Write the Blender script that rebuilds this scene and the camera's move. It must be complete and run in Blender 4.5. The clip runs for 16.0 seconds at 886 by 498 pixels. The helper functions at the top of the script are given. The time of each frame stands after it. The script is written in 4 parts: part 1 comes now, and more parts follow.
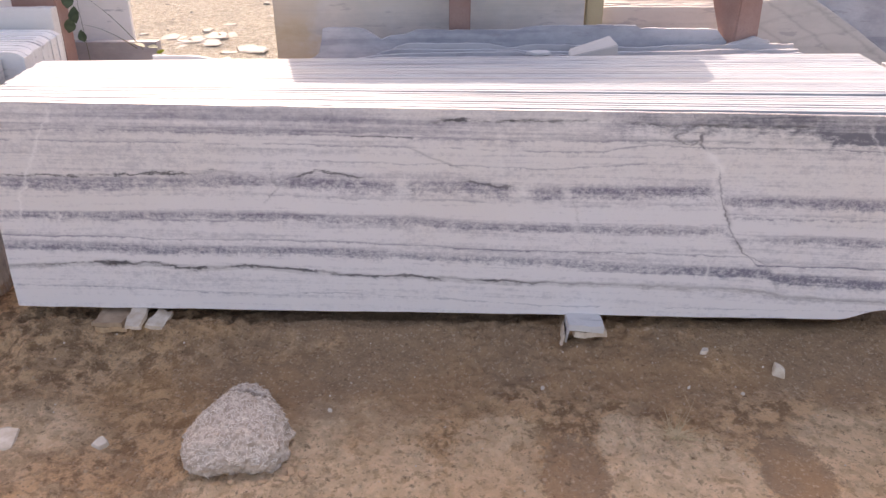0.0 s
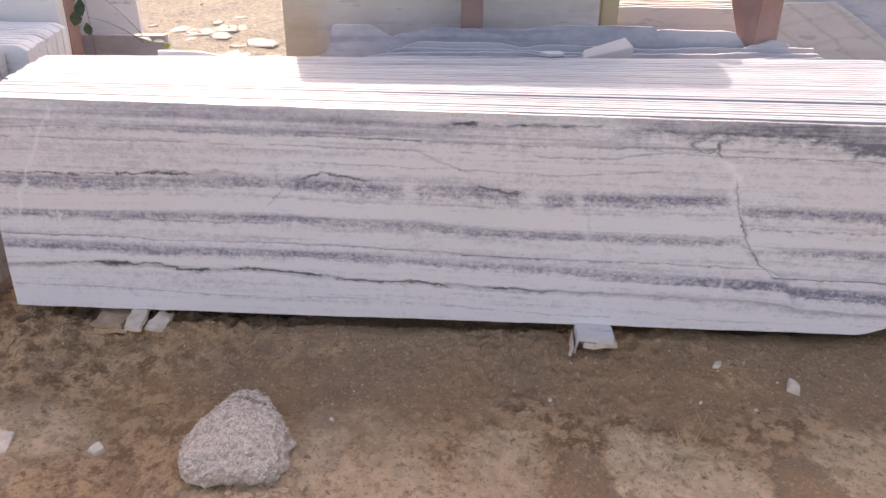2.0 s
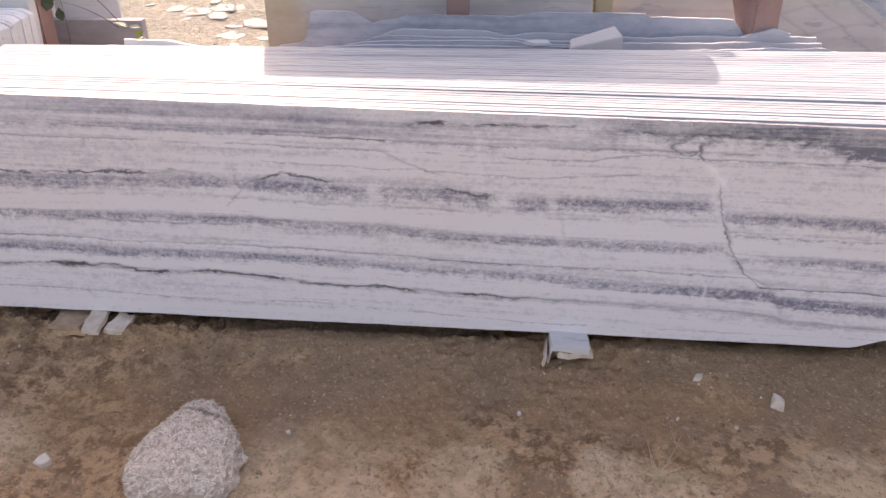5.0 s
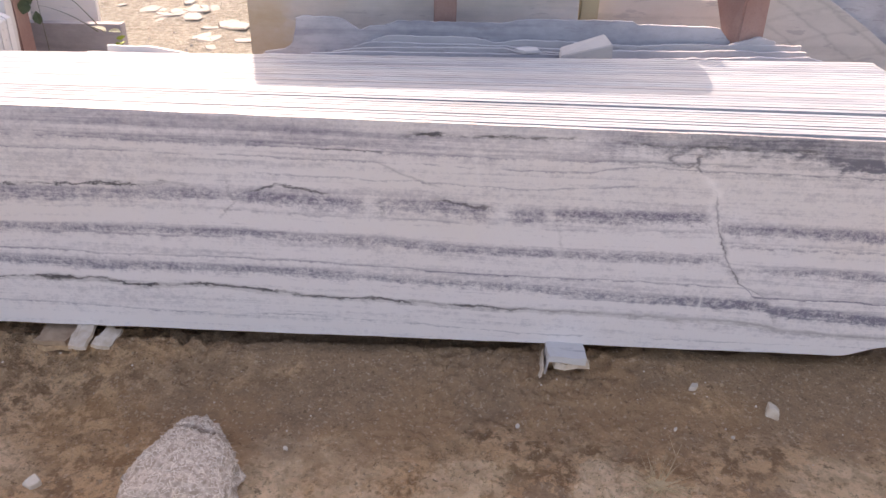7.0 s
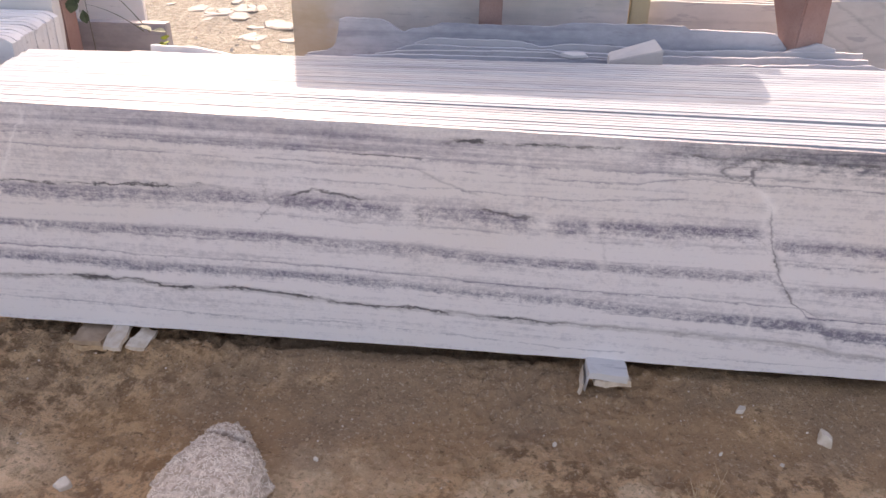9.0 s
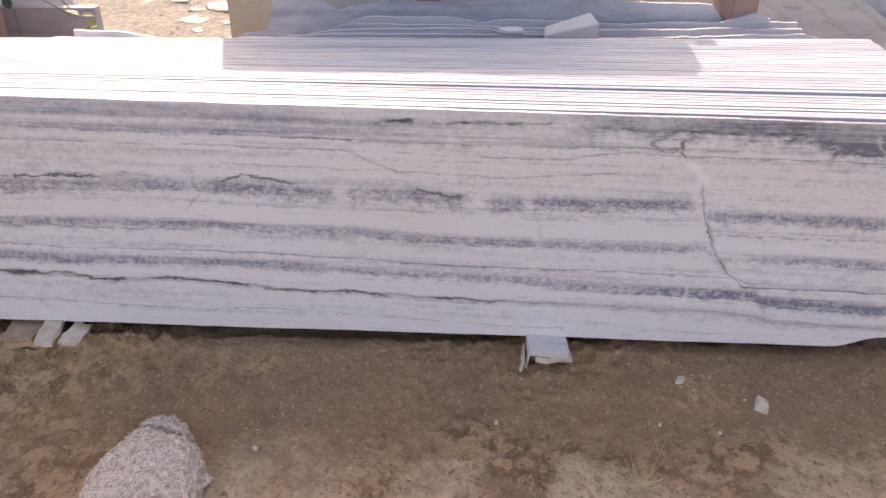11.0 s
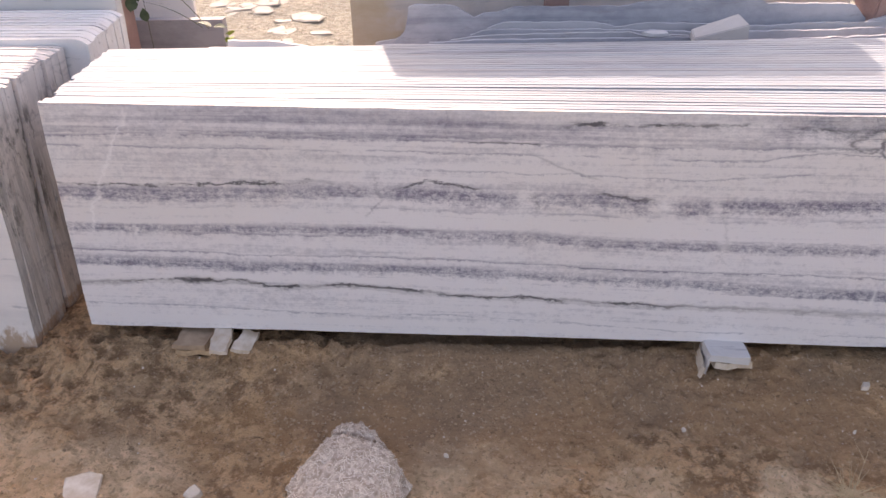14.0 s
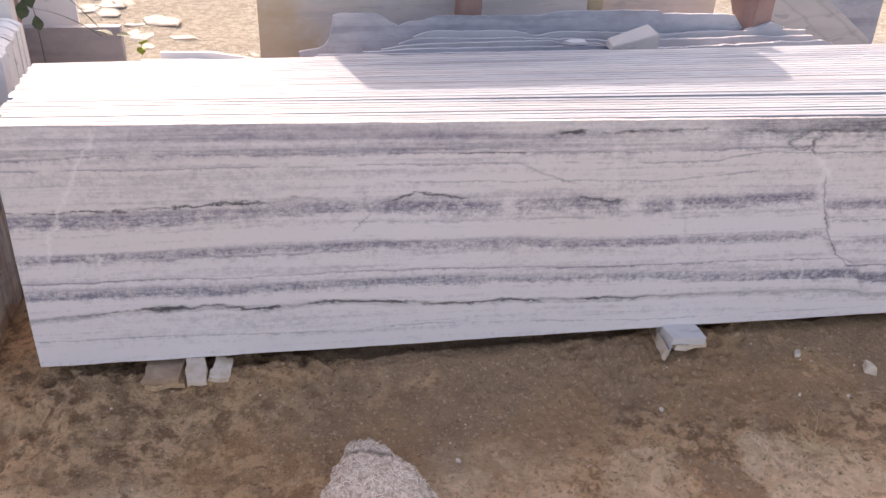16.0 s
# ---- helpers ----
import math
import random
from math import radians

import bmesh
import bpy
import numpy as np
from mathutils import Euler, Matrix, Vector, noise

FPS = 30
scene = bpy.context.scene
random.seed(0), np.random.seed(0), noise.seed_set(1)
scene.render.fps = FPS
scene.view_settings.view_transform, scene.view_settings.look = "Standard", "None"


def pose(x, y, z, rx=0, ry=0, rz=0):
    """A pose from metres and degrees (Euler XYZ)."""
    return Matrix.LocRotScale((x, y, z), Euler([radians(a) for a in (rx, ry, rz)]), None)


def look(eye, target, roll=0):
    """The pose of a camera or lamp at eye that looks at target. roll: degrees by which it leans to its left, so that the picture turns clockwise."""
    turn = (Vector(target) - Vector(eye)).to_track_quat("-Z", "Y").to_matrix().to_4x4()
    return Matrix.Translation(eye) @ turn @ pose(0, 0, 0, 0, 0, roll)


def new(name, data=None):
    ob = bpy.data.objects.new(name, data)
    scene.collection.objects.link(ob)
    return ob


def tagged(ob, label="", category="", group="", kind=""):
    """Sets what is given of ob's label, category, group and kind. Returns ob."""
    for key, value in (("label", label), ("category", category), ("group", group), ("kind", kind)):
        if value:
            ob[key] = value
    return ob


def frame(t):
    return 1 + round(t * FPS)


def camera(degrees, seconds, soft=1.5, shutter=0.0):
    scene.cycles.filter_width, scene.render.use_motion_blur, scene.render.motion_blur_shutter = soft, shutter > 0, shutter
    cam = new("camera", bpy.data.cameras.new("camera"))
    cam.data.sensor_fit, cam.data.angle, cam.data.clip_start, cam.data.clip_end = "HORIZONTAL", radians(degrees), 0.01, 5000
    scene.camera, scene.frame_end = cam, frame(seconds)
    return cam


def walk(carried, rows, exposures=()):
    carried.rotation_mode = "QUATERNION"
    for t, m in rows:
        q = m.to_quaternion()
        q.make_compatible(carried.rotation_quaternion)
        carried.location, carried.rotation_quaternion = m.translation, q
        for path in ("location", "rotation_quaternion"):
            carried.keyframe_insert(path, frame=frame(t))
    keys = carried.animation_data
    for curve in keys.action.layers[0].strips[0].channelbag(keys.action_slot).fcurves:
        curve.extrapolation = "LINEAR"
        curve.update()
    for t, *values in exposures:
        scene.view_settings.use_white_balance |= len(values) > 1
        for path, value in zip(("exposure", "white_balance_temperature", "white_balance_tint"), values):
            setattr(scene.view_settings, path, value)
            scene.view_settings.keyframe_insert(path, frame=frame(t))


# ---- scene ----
cam = camera(58.9, 16.0)
METRES, EYE, TILT, LEAN, TURN = 2.1, 1.61, -28.0, 0.0, 0.0
ROWS = [
    (0.0, 0.0, 0.0, 0.0, 0.0, 0.0, -0.0),
    (0.5, -0.0014, 0.0068, 0.0071, 0.06, -0.07, -0.56),
    (1.0, -0.0039, 0.0118, 0.0083, 0.29, -0.19, -0.94),
    (1.5, -0.0017, 0.0183, 0.0126, 0.38, -0.28, -1.16),
    (2.0, 0.0005, 0.0317, 0.0189, 0.58, -0.42, -1.03),
    (2.5, 0.0047, 0.0478, 0.0306, 1.18, -0.77, -0.94),
    (3.0, 0.0192, 0.0591, 0.0391, 1.7, -1.22, -0.93),
    (3.5, 0.0326, 0.07, 0.0481, 2.05, -1.54, -1.16),
    (4.0, 0.0454, 0.0845, 0.0548, 2.35, -1.89, -1.21),
    (4.5, 0.0564, 0.0928, 0.0576, 2.37, -2.14, -1.47),
    (5.0, 0.0763, 0.0946, 0.0629, 1.92, -2.2, -1.51),
    (7.5, 0.03, 0.1133, 0.0867, -0.48, -2.28, -1.3),
    (8.0, 0.0332, 0.1265, 0.0883, 2.77, -2.2, -2.69),
    (10.5, 0.0454, 0.1423, 0.0948, 1.53, -3.23, -1.46),
    (11.0, 0.08, 0.1493, 0.0959, 0.13, -3.74, -0.75),
    (11.5, 0.1282, 0.1567, 0.1011, -0.58, -4.0, -0.41),
    (12.0, 0.1545, 0.1587, 0.0997, -0.11, -4.21, -0.44),
    (12.5, 0.1584, 0.1565, 0.0995, 0.77, -4.05, -0.28),
    (13.0, 0.1337, 0.1505, 0.096, 1.4, -3.97, -0.17),
    (13.5, 0.0268, 0.1482, 0.0921, 0.95, -3.35, -0.11),
    (14.0, -0.138, 0.1539, 0.0888, 2.09, -3.11, -0.18),
    (14.5, -0.2331, 0.1881, 0.0948, 3.41, -4.68, -0.18),
    (15.0, -0.327, 0.2189, 0.1278, 0.77, -4.78, -0.21),
    (15.5, -0.3828, 0.1875, 0.1231, -6.34, -4.31, 1.16),
    (16.0, -0.3834, 0.1568, 0.1108, -11.55, -3.53, 2.81),
]
walk(cam, [(t, pose(0, 0, EYE, TILT, LEAN, TURN) @ pose(METRES * x, METRES * y, METRES * z, 90 + pitch, roll, yaw)) for t, x, y, z, yaw, pitch, roll in ROWS],
     exposures=((0.0, 1.54, 8150, 24), (13.4, 1.54, 8150, 24), (14.0, 1.48, 8150, 24), (14.5, 1.55, 8150, 24), (15.0, 1.65, 8150, 24), (15.5, 1.55, 8150, 24), (16.0, 1.55, 8150, 24)))

# ---- sky, sun, exposure ----
SUN_EL, SUN_TURN = 34.0, 13.5        # degrees above the horizon; degrees west of straight ahead (+y)
sun_dir = Vector((-math.sin(radians(SUN_TURN)) * math.cos(radians(SUN_EL)), math.cos(radians(SUN_TURN)) * math.cos(radians(SUN_EL)), math.sin(radians(SUN_EL))))
world = bpy.data.worlds.new("world")
scene.world = world
world.use_nodes = True
sky = world.node_tree.nodes.new("ShaderNodeTexSky")
sky.sky_type, sky.sun_disc = "NISHITA", False
sky.sun_elevation, sky.sun_rotation = radians(SUN_EL), radians(-SUN_TURN)
sky.air_density, sky.dust_density, sky.ozone_density = 1.0, 3.0, 1.0
world.node_tree.links.new(sky.outputs[0], world.node_tree.nodes["Background"].inputs[0])
world.node_tree.nodes["Background"].inputs[1].default_value = 0.15
sun = new("sun", bpy.data.lights.new("sun", "SUN"))
sun.data.energy, sun.data.angle, sun.data.color = 2.1, radians(0.55), (1.0, 0.95, 0.89)
sun.matrix_world = look(sun_dir * 30, (0, 0, 0))


# ---- material helpers ----
class Val:
    """A node socket with arithmetic."""
    def __init__(self, tree, socket):
        self.tree, self.socket = tree, socket

    def do(self, op, *others):
        n = self.tree.nodes.new("ShaderNodeMath")
        n.operation = op
        for k, v in enumerate((self, *others)):
            if isinstance(v, Val):
                self.tree.links.new(v.socket, n.inputs[k])
            else:
                n.inputs[k].default_value = v
        return Val(self.tree, n.outputs[0])

    def __add__(self, o): return self.do("ADD", o)
    def __sub__(self, o): return self.do("SUBTRACT", o)
    def __mul__(self, o): return self.do("MULTIPLY", o)

    def step(self, a, b):
        """0 below a, 1 above b, smooth between (a may exceed b)."""
        n = self.tree.nodes.new("ShaderNodeMapRange")
        n.interpolation_type = "SMOOTHSTEP"
        self.tree.links.new(self.socket, n.inputs[0])
        flip = a > b
        for k, v in enumerate((min(a, b), max(a, b), 1 if flip else 0, 0 if flip else 1)):
            n.inputs[1 + k].default_value = v
        return Val(self.tree, n.outputs[0])

    def band(self, centre, width):
        d = (self - centre) * (1 / width)
        return (d * d * -1.0).do("EXPONENT")

    def slab(self, centre, width):
        """Like band, with a flat body and firmer edges."""
        d = (self - centre) * (1 / width)
        d = d * d
        return (d * d * -1.0).do("EXPONENT")

    def ramp(self, stops, lo, hi):
        """Piecewise linear: stops (this value, result), all results between lo and hi."""
        first, last = stops[0][0], stops[-1][0]
        n = self.tree.nodes.new("ShaderNodeValToRGB")
        f = (self - first) * (1 / (last - first))
        self.tree.links.new(f.socket, n.inputs[0])
        e = n.color_ramp.elements
        while len(e) < len(stops):
            e.new(0.5)
        for el, (x, y) in zip(e, stops):
            el.position = (x - first) / (last - first)
        for el, (x, y) in zip(e, stops):
            g = (y - lo) / (hi - lo)
            el.color = (g, g, g, 1)
        return Val(self.tree, n.outputs[0]) * (hi - lo) + lo


class Mat:
    def __init__(self, name, roughness=0.7, specular=0.3):
        self.m = bpy.data.materials.new(name)
        self.m.use_nodes = True
        self.t = self.m.node_tree
        self.b = self.t.nodes["Principled BSDF"]
        self.b.inputs["Roughness"].default_value = roughness
        self.b.inputs["Specular IOR Level"].default_value = specular
        co = self.t.nodes.new("ShaderNodeTexCoord")
        self.co = co.outputs["Object"]
        self.pos = self.t.nodes.new("ShaderNodeNewGeometry").outputs["Position"]
        self.rnd = Val(self.t, self.t.nodes.new("ShaderNodeObjectInfo").outputs["Random"])

    def axis(self, k):
        n = self.t.nodes.new("ShaderNodeSeparateXYZ")
        self.t.links.new(self.co, n.inputs[0])
        return Val(self.t, n.outputs[k])

    def vec(self, x, y, z):
        n = self.t.nodes.new("ShaderNodeCombineXYZ")
        for k, v in enumerate((x, y, z)):
            if isinstance(v, Val):
                self.t.links.new(v.socket, n.inputs[k])
            else:
                n.inputs[k].default_value = v
        return n.outputs[0]

    def noise(self, scale, detail=4, rough=0.55, stretch=(1, 1, 1), shift=None, warp=0.0, placed=False):
        mp = self.t.nodes.new("ShaderNodeMapping")
        self.t.links.new(self.pos if placed else self.co, mp.inputs[0])
        mp.inputs["Scale"].default_value = stretch
        if shift is not None:
            if isinstance(shift, Val):
                self.t.links.new(self.vec(shift * 37.0, shift * 91.0, shift * 53.0), mp.inputs["Location"])
            else:
                mp.inputs["Location"].default_value = (shift, shift * 1.7, shift * 0.6)
        n = self.t.nodes.new("ShaderNodeTexNoise")
        n.inputs["Scale"].default_value, n.inputs["Detail"].default_value, n.inputs["Roughness"].default_value = scale, detail, rough
        n.inputs["Distortion"].default_value = warp
        self.t.links.new(mp.outputs[0], n.inputs["Vector"])
        return Val(self.t, n.outputs[0])

    def noise_at(self, socket, scale, detail, rough, shift):
        mp = self.t.nodes.new("ShaderNodeMapping")
        self.t.links.new(socket, mp.inputs[0])
        mp.inputs["Location"].default_value = (shift, shift * 1.7, shift * 0.6)
        n = self.t.nodes.new("ShaderNodeTexNoise")
        n.inputs["Scale"].default_value, n.inputs["Detail"].default_value, n.inputs["Roughness"].default_value = scale, detail, rough
        self.t.links.new(mp.outputs[0], n.inputs["Vector"])
        return Val(self.t, n.outputs[0])

    def mix(self, f, a, b):
        """Colours or colour sockets a and b, mixed by f."""
        n = self.t.nodes.new("ShaderNodeMix")
        n.data_type = "RGBA"
        for k, v in ((0, f), (6, a), (7, b)):
            if isinstance(v, Val):
                self.t.links.new(v.socket, n.inputs[k])
            elif isinstance(v, (tuple, list)):
                n.inputs[k].default_value = (*v, 1)
            elif isinstance(v, (int, float)):
                n.inputs[k].default_value = v
            else:
                self.t.links.new(v, n.inputs[k])
        return n.outputs[2]

    def tint(self, c, by):
        n = self.t.nodes.new("ShaderNodeMix")
        n.data_type, n.blend_type = "RGBA", "MULTIPLY"
        n.inputs[0].default_value, n.inputs[7].default_value = 1.0, (*by, 1)
        self.t.links.new(c, n.inputs[6])
        return n.outputs[2]

    def colour(self, c):
        self.t.links.new(c, self.b.inputs["Base Color"])
        return self

    def rough(self, v):
        self.t.links.new(v.socket, self.b.inputs["Roughness"])
        return self

    def bump(self, v, metres):
        n = self.t.nodes.new("ShaderNodeBump")
        n.inputs["Strength"].default_value, n.inputs["Distance"].default_value = 1.0, metres
        self.t.links.new(v.socket, n.inputs["Height"])
        self.t.links.new(n.outputs[0], self.b.inputs["Normal"])
        return self


# ---- materials ----
def striped_marble():
    """The honed front slab: grey-lilac strata, a faulted crack, pale healed veins. x along the slab, z up from the ground."""
    k = Mat("striped_marble", 0.55, 0.35)
    u, v = k.axis(0), k.axis(2)
    slow = k.noise(1.3, 3, 0.5, (1, 1, 2.5)) - 0.5
    mid = k.noise(7.0, 4, 0.6, (0.6, 1, 1.6), 3.1) - 0.5
    fine = k.noise(60.0, 3, 0.6, (0.35, 1, 1.5), 1.7) - 0.5
    mott = k.noise(30.0, 7, 0.78, (0.5, 1, 1.15), 13.0).step(0.30, 0.70) - 0.5
    crystal = k.noise(95.0, 4, 0.8, (0.8, 1, 1), 17.0).step(0.34, 0.66) - 0.5
    fleck = k.noise(150.0, 3, 0.7, (0.7, 1, 1), 23.0).step(0.42, 0.62)
    crack_u = v.ramp([(0.217, 1.153), (0.276, 1.118), (0.305, 1.105), (0.332, 1.050), (0.350, 1.014), (0.388, 0.992), (0.434, 0.961), (0.489, 0.937), (0.524, 0.921), (0.577, 0.909), (0.646, 0.897), (0.680, 0.872), (0.728, 0.827), (0.761, 0.823), (0.785, 0.790)], 0.0, 2.0)
    off = u - crack_u + mid * 0.03 + fine * 0.014 + mott * 0.008
    fault = off.step(-0.010, 0.010)
    # strata tilt downwards to the east in the lower half and drop at the fault
    s = v + (v * -1.0 + 0.60).do("MAXIMUM", 0.0) * 0.085 * (u + 0.1).do("MAXIMUM", 0.0) + fault * v.step(0.25, 0.33) * 0.031 + slow * 0.012 + mid * 0.008
    sv = k.vec(u * 0.14, 0.0, s * 5.0)
    streak = k.noise_at(sv, 9.0, 6, 0.62, 5.3)
    thin = k.noise_at(k.vec(u * 0.10, 0.0, s * 6.0), 17.0, 5, 0.65, 9.9).step(0.50, 0.70)
    wide = k.noise_at(k.vec(u * 0.10, 0.0, s * 4.0), 4.0, 3, 0.5, 2.0).step(0.35, 0.65)
    st = streak.step(0.36, 0.64)
    def gap(at, w, lean=0.0): return (u + v * lean + mid * 0.06).band(at, w)
    breaks = (gap(-0.575, 0.03) * 0.85 + gap(-0.135, 0.025) + gap(0.265, 0.04) + gap(0.405, 0.018) * 0.7 + off.band(-0.01, 0.03)).do("MINIMUM", 1.0)
    whole = breaks * -0.85 + 1.0
    patch = k.noise(3.2, 4, 0.6, (1, 1, 0.4), 8.0).step(0.36, 0.58) * 0.42 + 0.58
    dash = k.noise(6.0, 5, 0.68, (0.8, 1, 2.5), 33.0).step(0.40, 0.54)
    blot = k.noise(9.0, 5, 0.7, (0.7, 1, 2.2), 21.0).step(0.39, 0.51)
    w = v + mid * 0.010 + fine * 0.008 + mott * 0.011 + crystal * 0.003
    wt = v + mid * 0.013 + fine * 0.008 + mott * 0.0075 + crystal * 0.002
    speck = crystal * 0.42 + fleck * 0.22 + mott * 0.30 + 0.70
    def span(a, b, soft=0.06): return u.step(a - soft, a + soft) * u.step(b + soft, b - soft)
    def course(stops): return u.ramp(stops, 0.0, 1.0)
    def line(middle, half, jitter=wt):
        return (jitter - middle).band(0.0, half)
    def bed(middle, half, jitter=w):
        return (jitter - middle).slab(0.0, half)
    lilac_edge = course([(-1.45, 0.742), (-1.29, 0.750), (-1.13, 0.748), (-0.82, 0.748), (-0.67, 0.744), (-0.52, 0.741), (-0.22, 0.740), (-0.10, 0.734), (0.19, 0.733), (0.35, 0.732), (0.51, 0.732), (0.56, 0.736)])
    upper_line = course([(-1.51, 0.711), (-1.29, 0.710), (-1.14, 0.708), (-0.90, 0.710), (-0.74, 0.709), (-0.64, 0.703), (-0.57, 0.708), (-0.36, 0.706), (-0.13, 0.705), (0.08, 0.701), (0.19, 0.698), (0.40, 0.695), (0.51, 0.700), (0.66, 0.721), (0.90, 0.717), (1.13, 0.717), (1.54, 0.706)])
    wavy_line = course([(-0.51, 0.657), (-0.36, 0.654), (-0.21, 0.651), (-0.12, 0.644), (0.01, 0.650), (0.03, 0.645), (0.09, 0.645), (0.19, 0.640), (0.35, 0.636), (0.51, 0.648), (0.67, 0.664)])
    main_bed = course([(-1.486, 0.559), (-1.235, 0.560), (-0.988, 0.570), (-0.667, 0.581), (-0.510, 0.577), (-0.355, 0.569), (-0.156, 0.563), (-0.039, 0.567), (0.109, 0.566), (0.190, 0.556), (0.337, 0.548), (0.516, 0.557), (0.678, 0.562), (0.905, 0.566), (0.925, 0.534), (1.084, 0.533), (1.244, 0.531), (1.404, 0.528), (1.574, 0.517)])
    main_thread = course([(-1.53, 0.586), (-1.48, 0.587), (-1.31, 0.590), (-1.15, 0.592), (-0.98, 0.606), (-0.86, 0.602), (-0.78, 0.611), (-0.49, 0.599), (-0.42, 0.616), (-0.36, 0.611), (-0.28, 0.598), (0.09, 0.593), (0.12, 0.586), (0.22, 0.574)])
    second_bed = course([(-1.558, 0.448), (-1.334, 0.449), (-1.165, 0.449), (-0.997, 0.452), (-0.832, 0.452), (-0.539, 0.457), (-0.348, 0.445), (-0.191, 0.446), (-0.113, 0.448), (-0.047, 0.443), (0.104, 0.431), (0.356, 0.429), (0.689, 0.429), (0.955, 0.432), (0.975, 0.399), (1.106, 0.397), (1.353, 0.396), (1.617, 0.386)])
    lower_line = course([(-1.539, 0.367), (-1.347, 0.366), (-1.174, 0.370), (-1.004, 0.361), (-0.669, 0.366), (-0.343, 0.365), (-0.024, 0.353), (0.101, 0.347), (0.187, 0.344), (0.442, 0.343), (0.696, 0.345), (0.999, 0.336), (1.045, 0.334), (1.065, 0.304), (1.088, 0.304), (1.205, 0.304), (1.373, 0.303), (1.542, 0.295), (1.634, 0.292)])
    lower_bed = course([(-1.529, 0.329), (-1.352, 0.329), (-1.178, 0.330), (-1.007, 0.322), (-0.670, 0.327), (-0.341, 0.324), (-0.019, 0.314), (0.186, 0.308), (0.358, 0.305), (0.701, 0.287), (0.871, 0.283), (1.110, 0.275), (1.130, 0.259), (1.300, 0.252), (1.470, 0.243), (1.642, 0.231)])
    brown_line = course([(-1.53, 0.248), (-1.36, 0.262), (-1.17, 0.269), (-1.01, 0.268), (-0.93, 0.255), (-0.86, 0.254), (-0.77, 0.257), (-0.69, 0.270), (-0.59, 0.262), (-0.50, 0.250), (-0.24, 0.240), (-0.01, 0.235), (0.10, 0.229), (0.36, 0.224), (0.71, 0.219), (1.05, 0.211), (1.14, 0.200), (1.19, 0.188), (1.31, 0.182), (1.49, 0.174), (1.66, 0.166)])
    foot_line = course([(-1.54, 0.174), (-1.38, 0.174), (-1.20, 0.174), (-0.84, 0.160), (-0.33, 0.168), (0.38, 0.134), (0.49, 0.134), (0.54, 0.136)])
    east_line = course([(0.98, 0.477), (1.18, 0.474), (1.34, 0.474), (1.50, 0.470), (1.59, 0.467)])
    # broad beds
    grey = bed(main_bed, 0.0225) * (whole * 0.95 + 0.05) * (patch * 0.3 + 0.48) + bed(main_bed + 0.022, 0.016) * span(-0.5, 0.92) * whole * 0.26
    grey = grey + bed(second_bed, 0.0145) * (patch * 0.3 + 0.38) * (off.band(0.05, 0.09) * -0.6 + 1.0) + bed(lower_bed, 0.0155) * (patch * 0.25 + 0.38) + bed(lower_bed, 0.023) * u.step(0.6, 1.0) * 0.30 + bed(lower_bed, 0.034) * 0.10
    grey = grey * speck
    # crisp lines
    lines = line(upper_line, 0.0028) * dash * 0.55 + line(lilac_edge, 0.0042) * (dash * 0.35 + 0.15) + line(lilac_edge + 0.012, 0.003) * dash * span(-1.5, 0.0) * 0.25
    lines = lines + line(wavy_line, 0.0026) * span(-0.50, 0.66) * (dash * 0.3 + 0.22) + line(lower_line, 0.0026) * (patch * 0.4 + 0.2) + line(lower_line, 0.0022) * u.step(1.0, 1.1) * 0.3
    lines = lines + line(second_bed - 0.018, 0.0032) * span(-1.2, -0.55) * 0.42 + line(second_bed + 0.017, 0.0025) * span(0.30, 1.65) * dash * 0.3
    lines = lines + line(east_line, 0.0042) * u.step(0.955, 0.985) * (crystal * 0.4 + 0.5) + line(foot_line, 0.0022) * dash * 0.5 + line(brown_line + 0.05, 0.0024) * u.step(-0.7, 0.2) * dash * 0.3
    lines = lines + line(main_bed - 0.045, 0.0035) * dash * 0.3 + line(main_bed - 0.062, 0.003) * span(-0.4, 0.95) * dash * 0.28
    paler = bed(second_bed + 0.048, 0.024) * 0.15 + bed(second_bed - 0.046, 0.018) * 0.12 + bed(lower_bed - 0.034, 0.011) * 0.14 + v.step(0.19, 0.13) * 0.08
    # lilac zone under the top edge
    edge = w - lilac_edge + slow * 0.02
    lilac = edge.step(-0.010, 0.010) * edge.step(0.095, 0.045) * (u.band(-0.35, 0.45) * 0.32 + 0.22 + u.band(-1.1, 0.3) * 0.08) * (st * 0.5 + 0.65) * u.step(0.72, 0.5)
    rim = (v + mid * 0.02).step(0.806, 0.826) * 0.22 * (st * 0.5 + 0.5)
    # smoky mass along the eastern top edge
    low = u.ramp([(0.57, 0.763), (0.66, 0.786), (0.72, 0.755), (0.81, 0.774), (0.97, 0.784), (1.12, 0.777), (1.28, 0.740), (1.43, 0.747), (1.50, 0.786)], 0.0, 1.0)
    cloud = k.noise(8.0, 7, 0.72, (0.6, 1, 1.3), 27.0).step(0.34, 0.62)
    deep = v - low + mid * 0.05 + mott * 0.040 + slow * 0.01
    smoke = deep.step(-0.030, 0.018) * u.step(0.48, 0.62) * ((deep.step(0.060, 0.020) * 0.33 + 0.42) * (cloud * 0.6 + 0.52)) + deep.step(-0.07, 0.0) * u.step(0.85, 1.0) * 0.26 * (st * 0.6 + 0.4)
    amount = (grey - paler + lines + lilac + rim + smoke + (st - 0.35) * 0.26 + thin * patch * 0.20 + (wide - 0.5) * 0.16 + crystal * 0.28 + mott * 0.33).do("MAXIMUM", 0.0).do("MINIMUM", 1.0)
